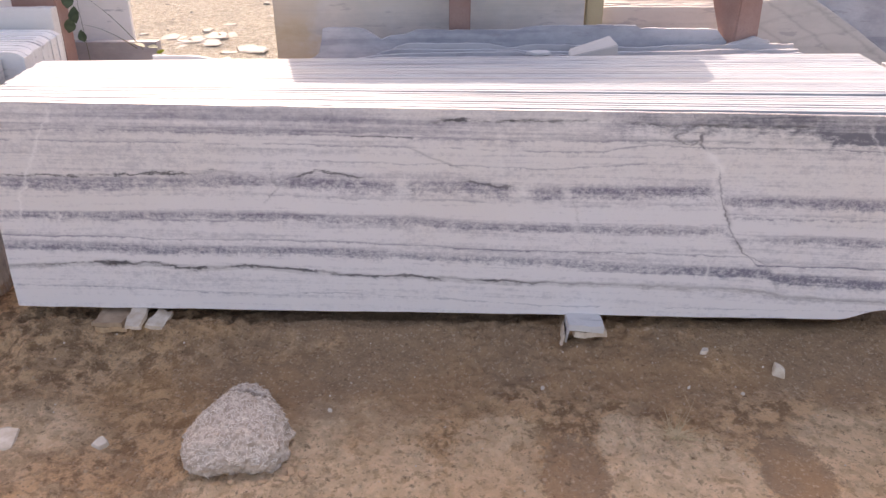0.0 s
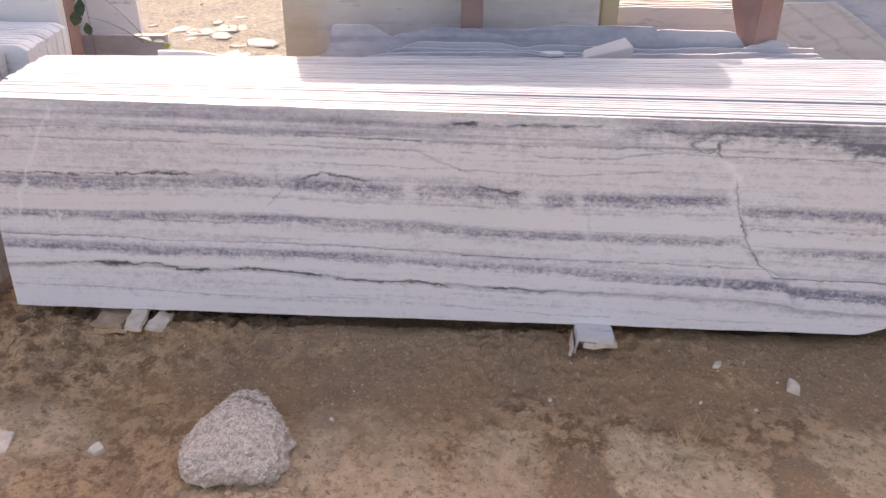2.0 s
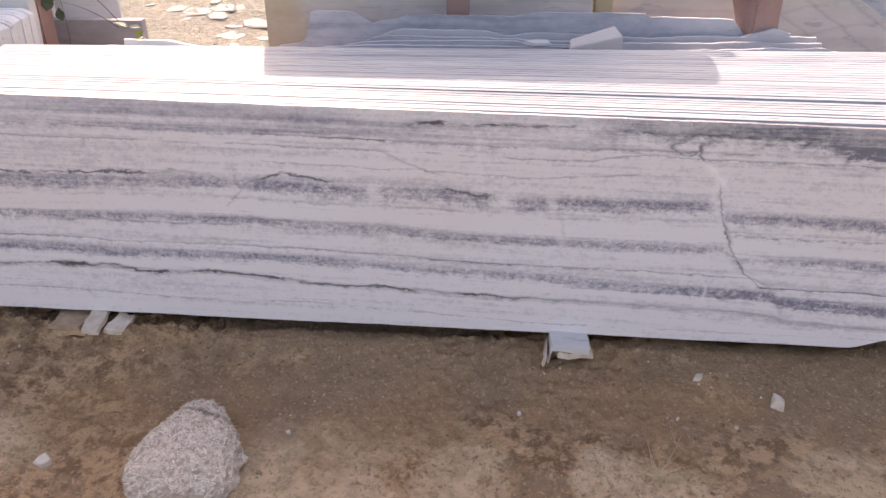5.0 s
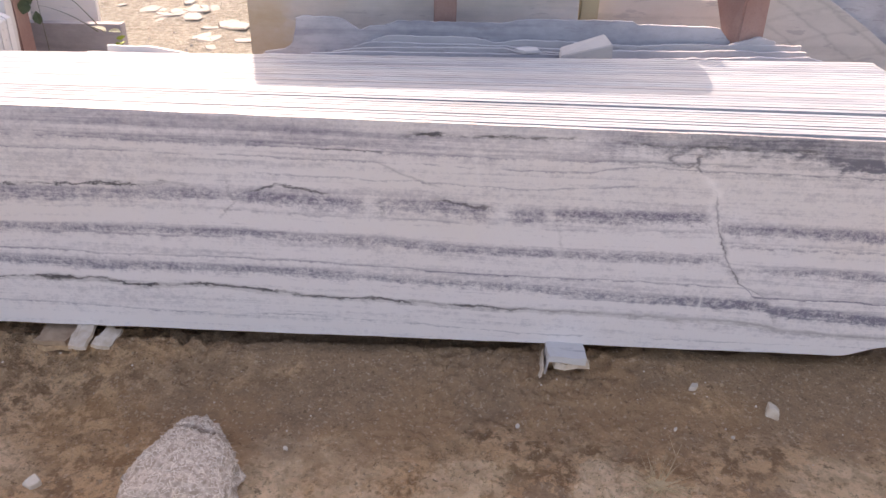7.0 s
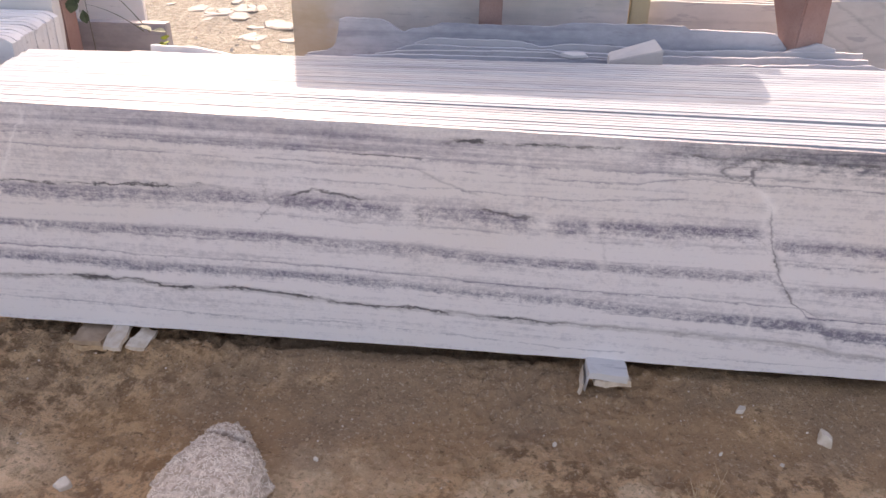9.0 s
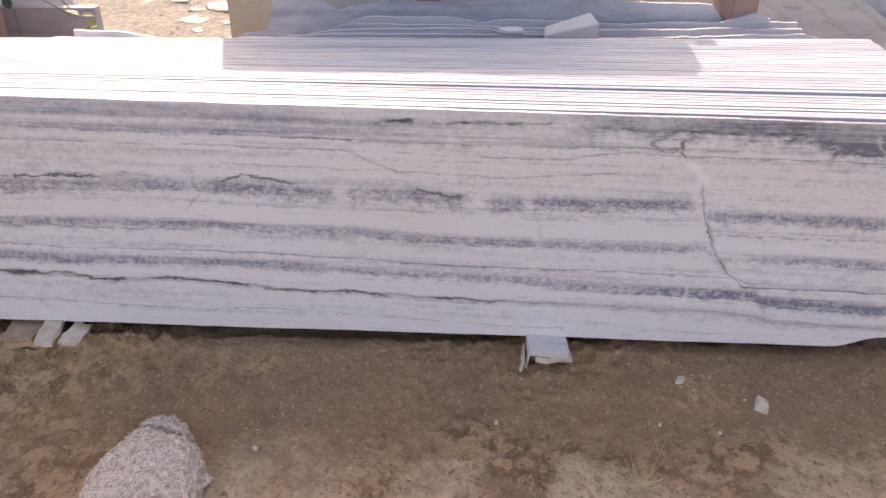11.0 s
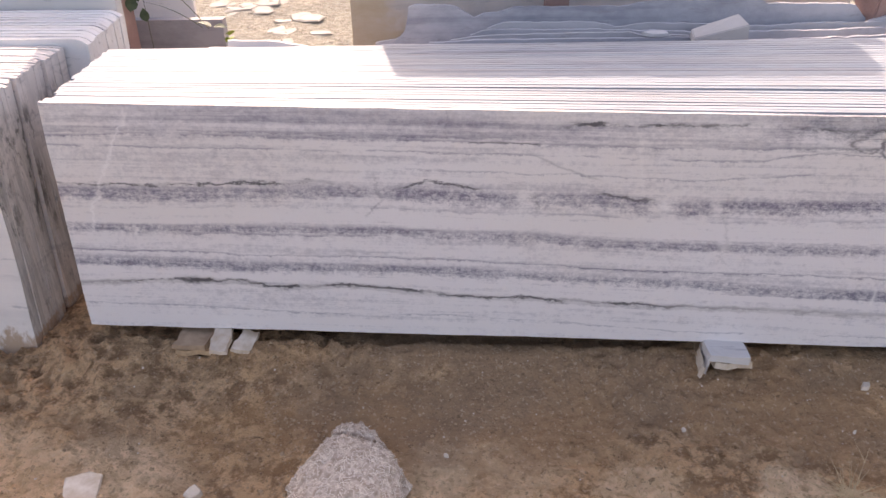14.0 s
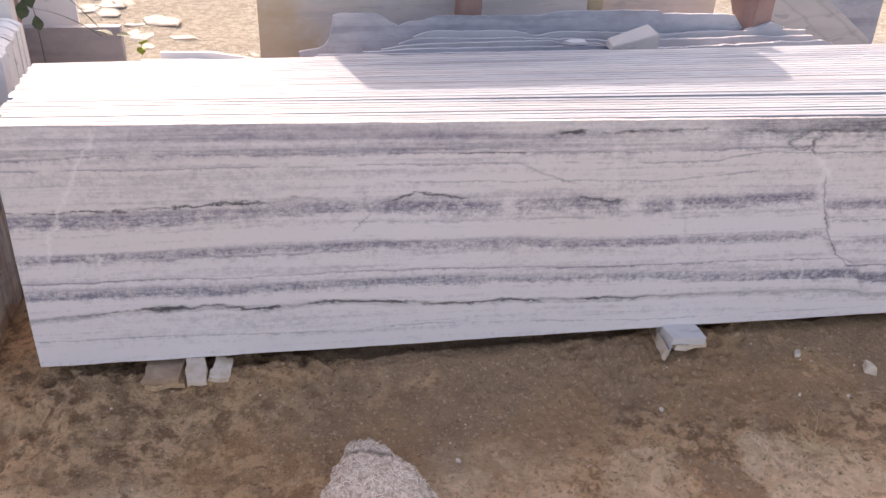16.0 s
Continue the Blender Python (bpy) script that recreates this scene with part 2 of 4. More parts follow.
    blue = k.noise(1.1, 2, 0.5, (1, 1, 2.0), 12.0) + v.step(0.55, 0.15) * 0.25 - v.step(0.45, 0.65) * v.step(0.80, 0.7) * 0.12
    pale = k.mix(blue.step(0.35, 0.65), (0.705, 0.640, 0.610), (0.715, 0.662, 0.655))
    c = k.mix(amount, pale, k.mix(u.step(0.5, 0.7) * v.step(0.66, 0.74), k.mix(v.step(0.2, 0.5), (0.20, 0.187, 0.232), (0.21, 0.183, 0.230)), (0.165, 0.155, 0.180)))
    # brown-grey seam near the foot
    c = k.mix(((line(brown_line, 0.0062, w) * 0.62 + line(brown_line - 0.010, 0.0035) * 0.28) * (dash * 0.35 + 0.6)).do("MINIMUM", 0.9), c, (0.205, 0.175, 0.172))
    # black mineral threads, broken into blots
    wb = v + mid * 0.030 + mott * 0.014 + fine * 0.010 + crystal * 0.003
    dark = line(main_thread, 0.0042, wb) * (blot * 0.75 + 0.25) * whole * (span(-1.56, -0.72) + span(-0.50, -0.27, 0.02) * 0.9 + span(0.07, 0.23, 0.02) * 0.8)
    dark = dark + line(brown_line, 0.0042, wb) * blot * span(-1.40, 0.35, 0.15) * 0.95 + line(brown_line, 0.010, wb) * (u + mid * 0.12).band(-1.165, 0.045) * dash.do("MAXIMUM", blot) + line(brown_line, 0.007, wb) * (u + mid * 0.1).band(-0.84, 0.05) * blot
    dark = dark + line(course([(-0.05, 0.792), (0.20, 0.802), (0.41, 0.795), (0.47, 0.806), (0.56, 0.795), (0.70, 0.788), (1.10, 0.788), (1.20, 0.775)]), 0.0055, wb) * dash * blot.do("MAXIMUM", 0.35) * span(-0.03, 1.2) * 0.8
    dark = dark + ((u - 0.222 + mid * 0.05).band(0.0, 0.030) + (u - 0.035 + mid * 0.05).band(0.0, 0.035)) * (wb - 0.798).band(0.0, 0.0055) * 0.75 + line(lilac_edge, 0.0022) * span(-0.30, -0.10, 0.012) * 0.75 + line(course([(1.44, 0.553), (1.60, 0.545)]), 0.0025) * u.step(1.43, 1.47) * 0.6
    c = k.mix(dark.do("MINIMUM", 0.92), c, (0.060, 0.054, 0.060))
    # the crack, its branches and hair cracks
    def hairline(stops, half, z0, z1, lo=-2.0, hi=2.0):
        return (u - v.ramp(stops, lo, hi) + mid * 0.05 + mott * 0.022 + fine * 0.01).band(0.0, half) * (crystal * 0.7 + 0.75) * v.step(z0 - 0.008, z0 + 0.008) * v.step(z1 + 0.008, z1 - 0.008)
    hair = off.band(0.0, 0.0031) * v.step(0.29, 0.32) * v.step(0.69, 0.62) * (crystal * 0.4 + 0.55) + off.band(0.003, 0.008) * v.step(0.43, 0.47) * v.step(0.54, 0.50) * 0.35 + off.band(0.0, 0.007) * v.step(0.33, 0.35) * v.step(0.40, 0.38) * 0.3
    hair = hair + off.band(0.0, 0.005) * v.step(0.70, 0.72) * v.step(0.77, 0.755) * 0.75 + off.band(0.0, 0.006) * v.step(0.20, 0.22) * v.step(0.30, 0.27) * 0.22
    hair = hair + (wt - u.ramp([(-0.12, 0.707), (-0.08, 0.688), (-0.03, 0.663), (0.02, 0.649), (0.10, 0.624)], 0.0, 1.0)).band(0.0, 0.0034) * span(-0.115, 0.07, 0.03) * 0.34
    hair = hair + hairline([(0.497, -0.62), (0.519, -0.588), (0.555, -0.56), (0.614, -0.57), (0.64, -0.574)], 0.004, 0.50, 0.63) * 0.42 + hairline([(0.53, -0.098), (0.575, -0.11)], 0.004, 0.53, 0.58) * 0.5
    hair = hair + hairline([(0.765, -0.362), (0.84, -0.367)], 0.0035, 0.75, 0.84) * 0.28 + hairline([(0.418, 0.473), (0.473, 0.446), (0.572, 0.418)], 0.0045, 0.41, 0.57) * 0.22 + hairline([(0.533, 0.899), (0.584, 0.836)], 0.004, 0.53, 0.59) * 0.3
    ring = ((u - 0.782 + mid * 0.10) * (1 / 0.044)).do("POWER", 2.0) + ((v - 0.748 + mid * 0.05 + fine * 0.03) * (1 / 0.017)).do("POWER", 2.0)
    hair = hair + ring.band(1.0, 0.24) * 0.6 * k.noise(14.0, 3, 0.6, shift=41.0).step(0.38, 0.52)
    c = k.mix(hair.do("MINIMUM", 0.85), c, (0.15, 0.13, 0.14))
    # pale healed veins
    milk = hairline([(0.430, -1.461), (0.523, -1.442), (0.568, -1.417), (0.603, -1.406), (0.672, -1.375), (0.739, -1.339), (0.780, -1.301), (0.828, -1.289)], 0.0048, 0.435, 0.82) * (patch * 0.4 + 0.28) + hairline([(0.407, -1.324), (0.453, -1.329)], 0.006, 0.42, 0.455) * 0.7
    milk = milk + hairline([(0.578, 1.519), (0.628, 1.459), (0.694, 1.412), (0.806, 1.34)], 0.005, 0.58, 0.79) * 0.5 + hairline([(0.664, 1.535), (0.785, 1.435)], 0.004, 0.65, 0.79) * 0.42 + hairline([(0.592, 0.199), (0.711, 0.182), (0.81, 0.18)], 0.004, 0.60, 0.79) * 0.28
    milk = milk + off.band(0.004, 0.016) * v.step(0.61, 0.65) * v.step(0.72, 0.69) * 0.6 + off.band(-0.02, 0.012) * v.step(0.58, 0.60) * v.step(0.64, 0.61) * 0.35 + (u - 0.905 + mid * 0.02).band(0.0, 0.006) * v.step(0.24, 0.26) * v.step(0.32, 0.29) * 0.5
    milk = milk + (u - 0.275 + mid * 0.15).band(0.0, 0.012) * v.step(0.53, 0.55) * v.step(0.58, 0.565) * 0.45 + ((u - 0.33 + mid * 0.03) * 13.0).do("SINE").step(0.94, 1.0) * span(0.20, 0.62) * v.step(0.40, 0.42) * v.step(0.46, 0.44) * 0.35
    c = k.mix(milk.do("MINIMUM", 0.8), c, (0.86, 0.80, 0.77))
    k.rough(crystal * 0.15 + 0.5)
    return k.colour(c).bump(crystal * 0.4 + mott * 0.8 + hair * -0.8, 0.0008).m


def marble(name, light, dark, grey=0.4, rust=0.0, dirt=0.0, roughness=0.65, drips=0.0, shadow_lines=0.0):
    """Sawn marble in a dusty yard; each slab differs a little."""
    k = Mat(name, roughness, 0.3)
    z = k.axis(2)
    bands = k.noise(5.0, 5, 0.6, (0.12, 1.0, 2.2), k.rnd)
    cloud = k.noise(2.3, 4, 0.55, (0.7, 1, 1), k.rnd)
    grain = k.noise(160.0, 2, 0.6)
    spots = k.noise(26.0, 4, 0.65, (0.22, 1.0, 1.0), k.rnd)
    mott = k.noise(14.0, 8, 0.75, (0.5, 1.0, 1.0), k.rnd).step(0.30, 0.70) - 0.5
    c = k.mix((bands.step(0.48, 0.72) * 0.8 + cloud.step(0.42, 0.66) * 0.6) * grey + (grain - 0.5) * 0.15 + mott * (0.45 * grey + 0.15), light, dark)
    c = k.mix(spots.step(0.60, 0.67) * 0.6, c, (0.27, 0.25, 0.27))
    c = k.mix(k.rnd * 0.3, c, (0.60, 0.55, 0.51))
    if rust:
        side = (k.axis(0) + (k.noise(3.5, 4, 0.6, (1, 1, 1), 6.6) - 0.5) * 0.7).step(-0.56, -0.68)
        c = k.mix(((k.noise(1.6, 4, 0.6, (1, 1, 0.8), 4.4).step(0.50, 0.66) * 0.22 + side * ((z + (cloud - 0.5) * 0.5).step(0.92, 0.70) * 0.65 + 0.3)) * rust).do("MINIMUM", 0.9), c, k.mix((mott + 0.5) * 0.7 + cloud.step(0.45, 0.6) * 0.3, (0.40, 0.29, 0.16), (0.50, 0.42, 0.31)))
    if drips:
        vein = (k.noise(1.1, 6, 0.62, (0.45, 1, 2.6), 3.0, placed=True) + mott * 0.01).band(0.52, 0.012) * k.noise(2.2, 3, 0.5, shift=14.0, placed=True).step(0.40, 0.58)
        c = k.mix(vein * 0.45, c, (0.36, 0.315, 0.32))
        wash = k.noise(30.0, 5, 0.7, (1, 1.0, 0.05), 11.0, placed=True).step(0.40, 0.60) * 0.45 + 0.15
        wet = (k.noise(20.0, 6, 0.75, (1.0, 0.8, 0.40), 2.0, placed=True).step(0.47, 0.58) * k.noise(7.0, 5, 0.7, (1, 1, 0.5), 9.0, placed=True).step(0.40, 0.55) + k.noise(9.0, 6, 0.7, (1, 1, 0.3), 5.0, placed=True).step(0.45, 0.65) * 0.45)
        g = k.t.nodes.new("ShaderNodeSeparateXYZ")
        k.t.links.new(k.t.nodes["Texture Coordinate"].outputs["Normal"], g.inputs[0])
        end = Val(k.t, g.outputs[0]).step(0.5, 0.8)
        c = k.mix(wash * end * z.step(0.80, 0.50), c, (0.33, 0.285, 0.25))
        c = k.mix(wet * drips * end * z.step(0.80, 0.66) * (z.step(0.10, 0.45) * 0.6 + 0.4), c, (0.13, 0.115, 0.105))
    # Two sets of diagonal cast-shadow lines, put into the marble's colour.
    if shadow_lines:
        x = k.axis(0)
        line_mask = ((x * 0.55 + z * 0.83 + mott * 0.02) * 9.0).do("FRACT").band(0.5, 0.07) + ((x * -0.2 + z * 0.98 + mott * 0.02) * 8.0).do("FRACT").band(0.5, 0.06) * 0.7
        c = k.mix(line_mask * shadow_lines, c, (0.24, 0.225, 0.22))
    if dirt:
        edge = (z + (k.noise(28.0, 5, 0.7, (1, 1, 0.5)).step(0.3, 0.7) - 0.5) * 0.09).step(0.066, 0.012)
        c = k.mix(edge * dirt * (k.noise(9.0, 5, 0.7, placed=True).step(0.36, 0.52) * 0.65 + 0.35), c, (0.38, 0.235, 0.14))
    return k.colour(c).bump(grain * 0.3 + spots * 0.8, 0.0015).m


def sandstone(name, base, other):
    k = Mat(name, 0.85, 0.2)
    a, g = k.noise(4.0, 5, 0.6), k.noise(130.0, 3, 0.6)
    c = k.mix(a.step(0.35, 0.7), base, other)
    c = k.mix(g.step(0.45, 0.75) * 0.3, c, tuple(0.75 * q for q in base))
    return k.colour(c).bump(a * 0.6 + g * 0.5, 0.003).m


def soil():
    """Trampled earth: damp brown with reddish and dried pale patches near the stacks, dry sand beyond them."""
    k = Mat("yard_soil", 0.95, 0.12)
    big = k.noise(0.45, 4, 0.55, shift=2.2)
    patch = k.noise(2.7, 7, 0.62, shift=7.7, warp=0.5)
    clod = k.noise(20.0, 6, 0.68)
    lump = k.noise(7.0, 5, 0.6, shift=4.0)
    grit = k.noise(170.0, 3, 0.7)
    y, x = k.axis(1), k.axis(0)
    crumb = k.noise(55.0, 5, 0.75, shift=6.0)
    c = k.mix(clod.step(0.42, 0.56), (0.245, 0.148, 0.089), (0.55, 0.36, 0.228))
    c = k.mix(lump.step(0.44, 0.60) * 0.5, c, (0.47, 0.315, 0.20))
    def pan(cx, cy, rx, ry, edge=0.22): return (((x - cx) * (1 / rx)).do("POWER", 2.0) + ((y - cy) * (1 / ry)).do("POWER", 2.0) + (patch - 0.5) * 2.2 + (clod - 0.5) * 2.0 + (crumb - 0.5) * 1.6).step(1.0 + edge, 1.0 - edge)
    dry = pan(0.16, 1.68, 0.155, 0.255)
    for q in (pan(-0.17, 1.66, 0.17, 0.21), pan(-0.27, 1.90, 0.26, 0.11, 0.4) * 0.75, pan(-0.42, 1.72, 0.22, 0.17, 0.3) * 0.8, pan(0.70, 1.66, 0.245, 0.20), pan(0.57, 1.80, 0.11, 0.13) * 0.9, pan(1.25, 1.76, 0.20, 0.20, 0.3) * 0.6,
              pan(-1.36, 1.86, 0.30, 0.14, 0.5) * 0.8, pan(-1.75, 1.95, 0.25, 0.10, 0.5) * 0.75, pan(0.0, 1.42, 1.6, 0.26, 0.3) * 0.9, pan(-1.45, 1.70, 0.30, 0.15, 0.5) * 0.6):
        dry = dry.do("MAXIMUM", q)
    pit = k.noise(28.0, 4, 0.6, shift=52.0).step(0.57, 0.63)
    c = k.mix(dry * 0.93, c, k.mix(pit * 0.55, k.mix(clod.step(0.35, 0.65), (0.56, 0.405, 0.275), (0.72, 0.545, 0.40)), (0.33, 0.205, 0.125)))
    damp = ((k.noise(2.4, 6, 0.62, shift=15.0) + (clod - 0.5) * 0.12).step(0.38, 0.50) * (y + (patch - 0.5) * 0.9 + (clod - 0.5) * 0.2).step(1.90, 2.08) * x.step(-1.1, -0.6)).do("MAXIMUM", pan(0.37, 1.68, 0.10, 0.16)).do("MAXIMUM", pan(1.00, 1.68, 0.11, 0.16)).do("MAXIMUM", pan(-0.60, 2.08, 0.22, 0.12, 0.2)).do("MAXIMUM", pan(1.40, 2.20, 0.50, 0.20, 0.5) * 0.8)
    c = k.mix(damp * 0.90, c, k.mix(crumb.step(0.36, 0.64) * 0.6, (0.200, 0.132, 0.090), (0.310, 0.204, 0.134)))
    red = ((k.noise(1.9, 5, 0.6, shift=31.0) + (clod - 0.5) * 0.2).step(0.50, 0.62) * 0.7).do("MAXIMUM", pan(-0.93, 2.04, 0.22, 0.16, 0.6)).do("MAXIMUM", pan(0.85, 2.14, 0.25, 0.10, 0.6) * 0.7)
    c = k.mix(red * 0.30, c, (0.45, 0.245, 0.115))
    sand = k.mix(clod.step(0.35, 0.65), (0.200, 0.198, 0.184), (0.312, 0.315, 0.302))
    # Sand to the north, plus unseen pale sand behind the camera, added to bounce light.
    c = k.mix((y + (big - 0.5) * 0.8).step(3.2, 3.9).do("MAXIMUM", (y + (big - 0.5) * 0.6).step(1.25, 0.9)), c, sand)
    # Random dark mottling: brown patches plus crevice shade put into the colour.
    crevice_dark = (k.noise(5.0, 7, 0.72, shift=44.0, warp=0.6).step(0.50, 0.58) * x.step(-0.35, -0.75) * y.step(3.0, 2.7)).do("MAXIMUM", (k.noise(4.0, 7, 0.72, shift=61.0).step(0.56, 0.62) * y.step(3.0, 2.7)) * 0.6)
    c = k.mix(crevice_dark * 0.40, c, (0.185, 0.118, 0.078))
    dust = k.noise(75.0, 3, 0.7, shift=3.0).step(0.56, 0.68)
    c = k.mix(dust * 0.35, c, (0.62, 0.49, 0.39))
    # Fine dark specks that put the shade between crumbs into the colour.
    c = k.mix(crumb.step(0.56, 0.63) * 0.5, c, (0.19, 0.115, 0.07))
    c = k.mix((k.noise(38.0, 5, 0.7, shift=19.0).step(0.60, 0.64) * lump.step(0.40, 0.55)) * 0.7, c, (0.13, 0.08, 0.05))
    c = k.tint(c, (1.31, 1.25, 1.135))
    return k.colour(c).bump(((clod - 0.5) * 1.2 + (crumb - 0.5) * 0.9) * (damp * -0.6 + 1.0) + lump * 1.2 + grit * 0.16, 0.026).m


def plain(name, a, b, scale=40.0, roughness=0.8, bump=0.002):
    k = Mat(name, roughness, 0.25)
    n = k.noise(scale, 4, 0.6)
    return k.colour(k.mix(n.step(0.3, 0.7), k.mix(k.rnd, a, tuple(0.8 * q for q in a)), b)).bump(n, bump).m


M_FRONT = striped_marble()
M_STRIPE = marble("sawn_marble_grey_veined", (0.295, 0.335, 0.385), (0.165, 0.188, 0.225), 0.75)
M_WHITE = marble("white_marble", (0.77, 0.69, 0.65), (0.57, 0.51, 0.49), 0.5, dirt=0.85, drips=0.75)
M_WHITE_B = marble("white_marble_clean", (0.72, 0.70, 0.70), (0.48, 0.47, 0.50), 0.4)
M_ROUGH = marble("blue_grey_marble_rough", (0.47, 0.465, 0.50), (0.26, 0.26, 0.30), 0.95)
M_BIG = marble("grey_beige_marble", (0.57, 0.525, 0.505), (0.37, 0.355, 0.36), 0.95, rust=0.75)
M_DARK = marble("dark_grey_marble", (0.36, 0.33, 0.335), (0.20, 0.185, 0.195), 0.8)
M_PLAIN = marble("pale_grey_marble", (0.62, 0.585, 0.57), (0.46, 0.43, 0.43), 0.45)
M_PALE = marble("pale_pink_marble", (0.80, 0.74, 0.71), (0.62, 0.57, 0.55), 0.35)
M_EAST = marble("beige_veined_marble", (0.52, 0.475, 0.45), (0.34, 0.31, 0.30), 0.8)
M_SHADOW_LINED = marble("shadow_lined_grey_marble", (0.50, 0.47, 0.45), (0.33, 0.315, 0.31), 0.6, shadow_lines=0.3)
M_RED = sandstone("red_painted_stone", (0.285, 0.165, 0.142), (0.36, 0.235, 0.208))
M_YELLOW = sandstone("weathered_yellow_timber", (0.43, 0.37, 0.25), (0.30, 0.25, 0.165))
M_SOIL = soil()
M_CHIP = plain("broken_marble_chip", (0.80, 0.68, 0.57), (0.56, 0.43, 0.32), 22.0)
M_SANDCHIP = plain("dusty_marble_fragment", (0.45, 0.425, 0.39), (0.33, 0.305, 0.27), 9.0)
M_DIRTY = plain("mud_smeared_marble", (0.46, 0.325, 0.225), (0.31, 0.205, 0.135), 18.0)
M_CLOD = plain("dry_soil_clod", (0.58, 0.39, 0.24), (0.42, 0.27, 0.165), 60.0, 0.95)
M_LUMP = plain("dried_dung_plaster", (0.70, 0.56, 0.46), (0.36, 0.265, 0.20), 60.0, 0.95, 0.006)
M_STRAW = plain("pale_straw", (0.90, 0.78, 0.66), (0.74, 0.62, 0.50), 20.0)
M_GRASS = plain("dry_grass", (0.68, 0.50, 0.31), (0.50, 0.36, 0.21), 20.0)
M_LEAF = plain("green_leaf", (0.055, 0.075, 0.040), (0.085, 0.11, 0.06), 30.0, 0.6)
M_STEM = plain("plant_stem", (0.14, 0.12, 0.08), (0.10, 0.09, 0.05), 30.0)


# ---- building helpers ----
rng = random.Random(7)


def mesh_of(name, bm, material, smooth=False):
    me = bpy.data.meshes.new(name)
    bmesh.ops.recalc_face_normals(bm, faces=bm.faces)
    bm.to_mesh(me)
    bm.free()
    me.materials.append(material)
    if smooth:
        for p in me.polygons:
            p.use_smooth = True
    return me


def thing(name, bm, material, label, category, group="", m=None, smooth=False, kind="thing"):
    ob = new(name, mesh_of(name, bm, material, smooth))
    if m is not None:
        ob.matrix_basis = m
    return tagged(ob, label, category, group, kind)


def part(name, bm, material, parent, label="", smooth=False, kind=""):
    ob = new(name, mesh_of(name, bm, material, smooth))
    ob.parent = parent
    return tagged(ob, label, kind=kind)


def wob(x, seed, scale, amp, octaves=3):
    """Smooth one-dimensional unevenness."""
    return amp * sum(noise.noise((x * scale * 2 ** k, seed * 7.31 + k * 3.7, seed * 1.9)) / 1.6 ** k for k in range(octaves))


def slab_mesh(outline, thick, bevel=0.002, wavy=0.0, seed=0.0, taper=0.0, rise=0.0):
    """A slab standing in the x-z plane with its front at y = 0; outline as (x, z) points, anticlockwise from the front."""
    bm = bmesh.new()
    front = [bm.verts.new((x, wavy * noise.noise((x * 9, z * 9, seed)), z)) for x, z in outline]
    back = [bm.verts.new((x + 0.3 * wavy * noise.noise((x * 30, z * 30, seed + 5)), thick + taper * x + wavy * noise.noise((x * 8, z * 8, seed + 9)), z + (rise if z > 0.5 else 0.0) + 1.2 * wavy * noise.noise((x * 20, z * 20, seed + 3)))) for x, z in outline]
    n = len(outline)
    f = bm.faces.new(front)
    b = bm.faces.new(back[::-1])
    for i in range(n):
        bm.faces.new((front[i], back[i], back[(i + 1) % n], front[(i + 1) % n]))
    if bevel:
        edges = list(f.edges) + list(b.edges)
        bmesh.ops.bevel(bm, geom=edges, offset=bevel, segments=1, affect="EDGES", clamp_overlap=True)
    return bm


def slab_outline(x0, x1, z0, top, seed, rough=0.002, step=0.04, end=0.004, bottom=0.0015):
    """Outline of a slab: top is a height or a function of x."""
    h = top if callable(top) else (lambda x: top)
    n = max(4, int((x1 - x0) / step))
    xs = [x0 + (x1 - x0) * i / n for i in range(n + 1)]
    pts = [(x, z0 + wob(x, seed + 1, 6, bottom)) for x in xs]
    nz = 6
    pts += [(x1 + wob(z0 + j * 0.1, seed + 2, 9, end), z0 + (h(x1) - z0) * j / nz) for j in range(1, nz)]
    pts += [(x, h(x) + wob(x, seed + 3, 8, rough, 4 if rough < 0.003 else 6)) for x in reversed(xs)]
    pts += [(x0 + wob(z0 + j * 0.1, seed + 4, 9, end), z0 + (h(x0) - z0) * j / nz) for j in range(nz - 1, 0, -1)]
    return pts


def bent_post(levels):
    """A post as a loft of four-cornered rings: (z, corners)."""
    bm = bmesh.new()
    rings = [[bm.verts.new((x, y, z)) for x, y in corners] for z, corners in levels]
    for a, b in zip(rings, rings[1:]):
        n = len(a)
        for i in range(n):
            bm.faces.new((a[i], a[(i + 1) % n], b[(i + 1) % n], b[i]))
    bm.faces.new(rings[0][::-1])
    bm.faces.new(rings[-1])
    bmesh.ops.bevel(bm, geom=bm.edges[:], offset=0.006, segments=2, affect="EDGES", clamp_overlap=True)
    return bm


def shard(length, width, thick, seed, corners=7):
    """A flat broken piece of stone with an uneven outline, lying on z = 0."""
    r = random.Random(seed)
    bm = bmesh.new()
    ang = sorted(2 * math.pi * (i + r.uniform(-0.33, 0.33)) / corners for i in range(corners))
    low = [bm.verts.new((0.5 * length * math.cos(a) * q, 0.5 * width * math.sin(a) * q, 0)) for a in ang for q in (r.uniform(0.62, 1.2),)]
    high = [bm.verts.new((v.co.x * r.uniform(0.72, 0.99), v.co.y * r.uniform(0.72, 0.99), thick * r.uniform(0.55, 1.15))) for v in low]
    bm.faces.new(low[::-1])
    bm.faces.new(high)
    for i in range(corners):
        bm.faces.new((low[i], low[(i + 1) % corners], high[(i + 1) % corners], high[i]))
    bmesh.ops.bevel(bm, geom=bm.edges[:], offset=min(0.12 * thick, 0.004), segments=1, affect="EDGES", clamp_overlap=True)
    return bm


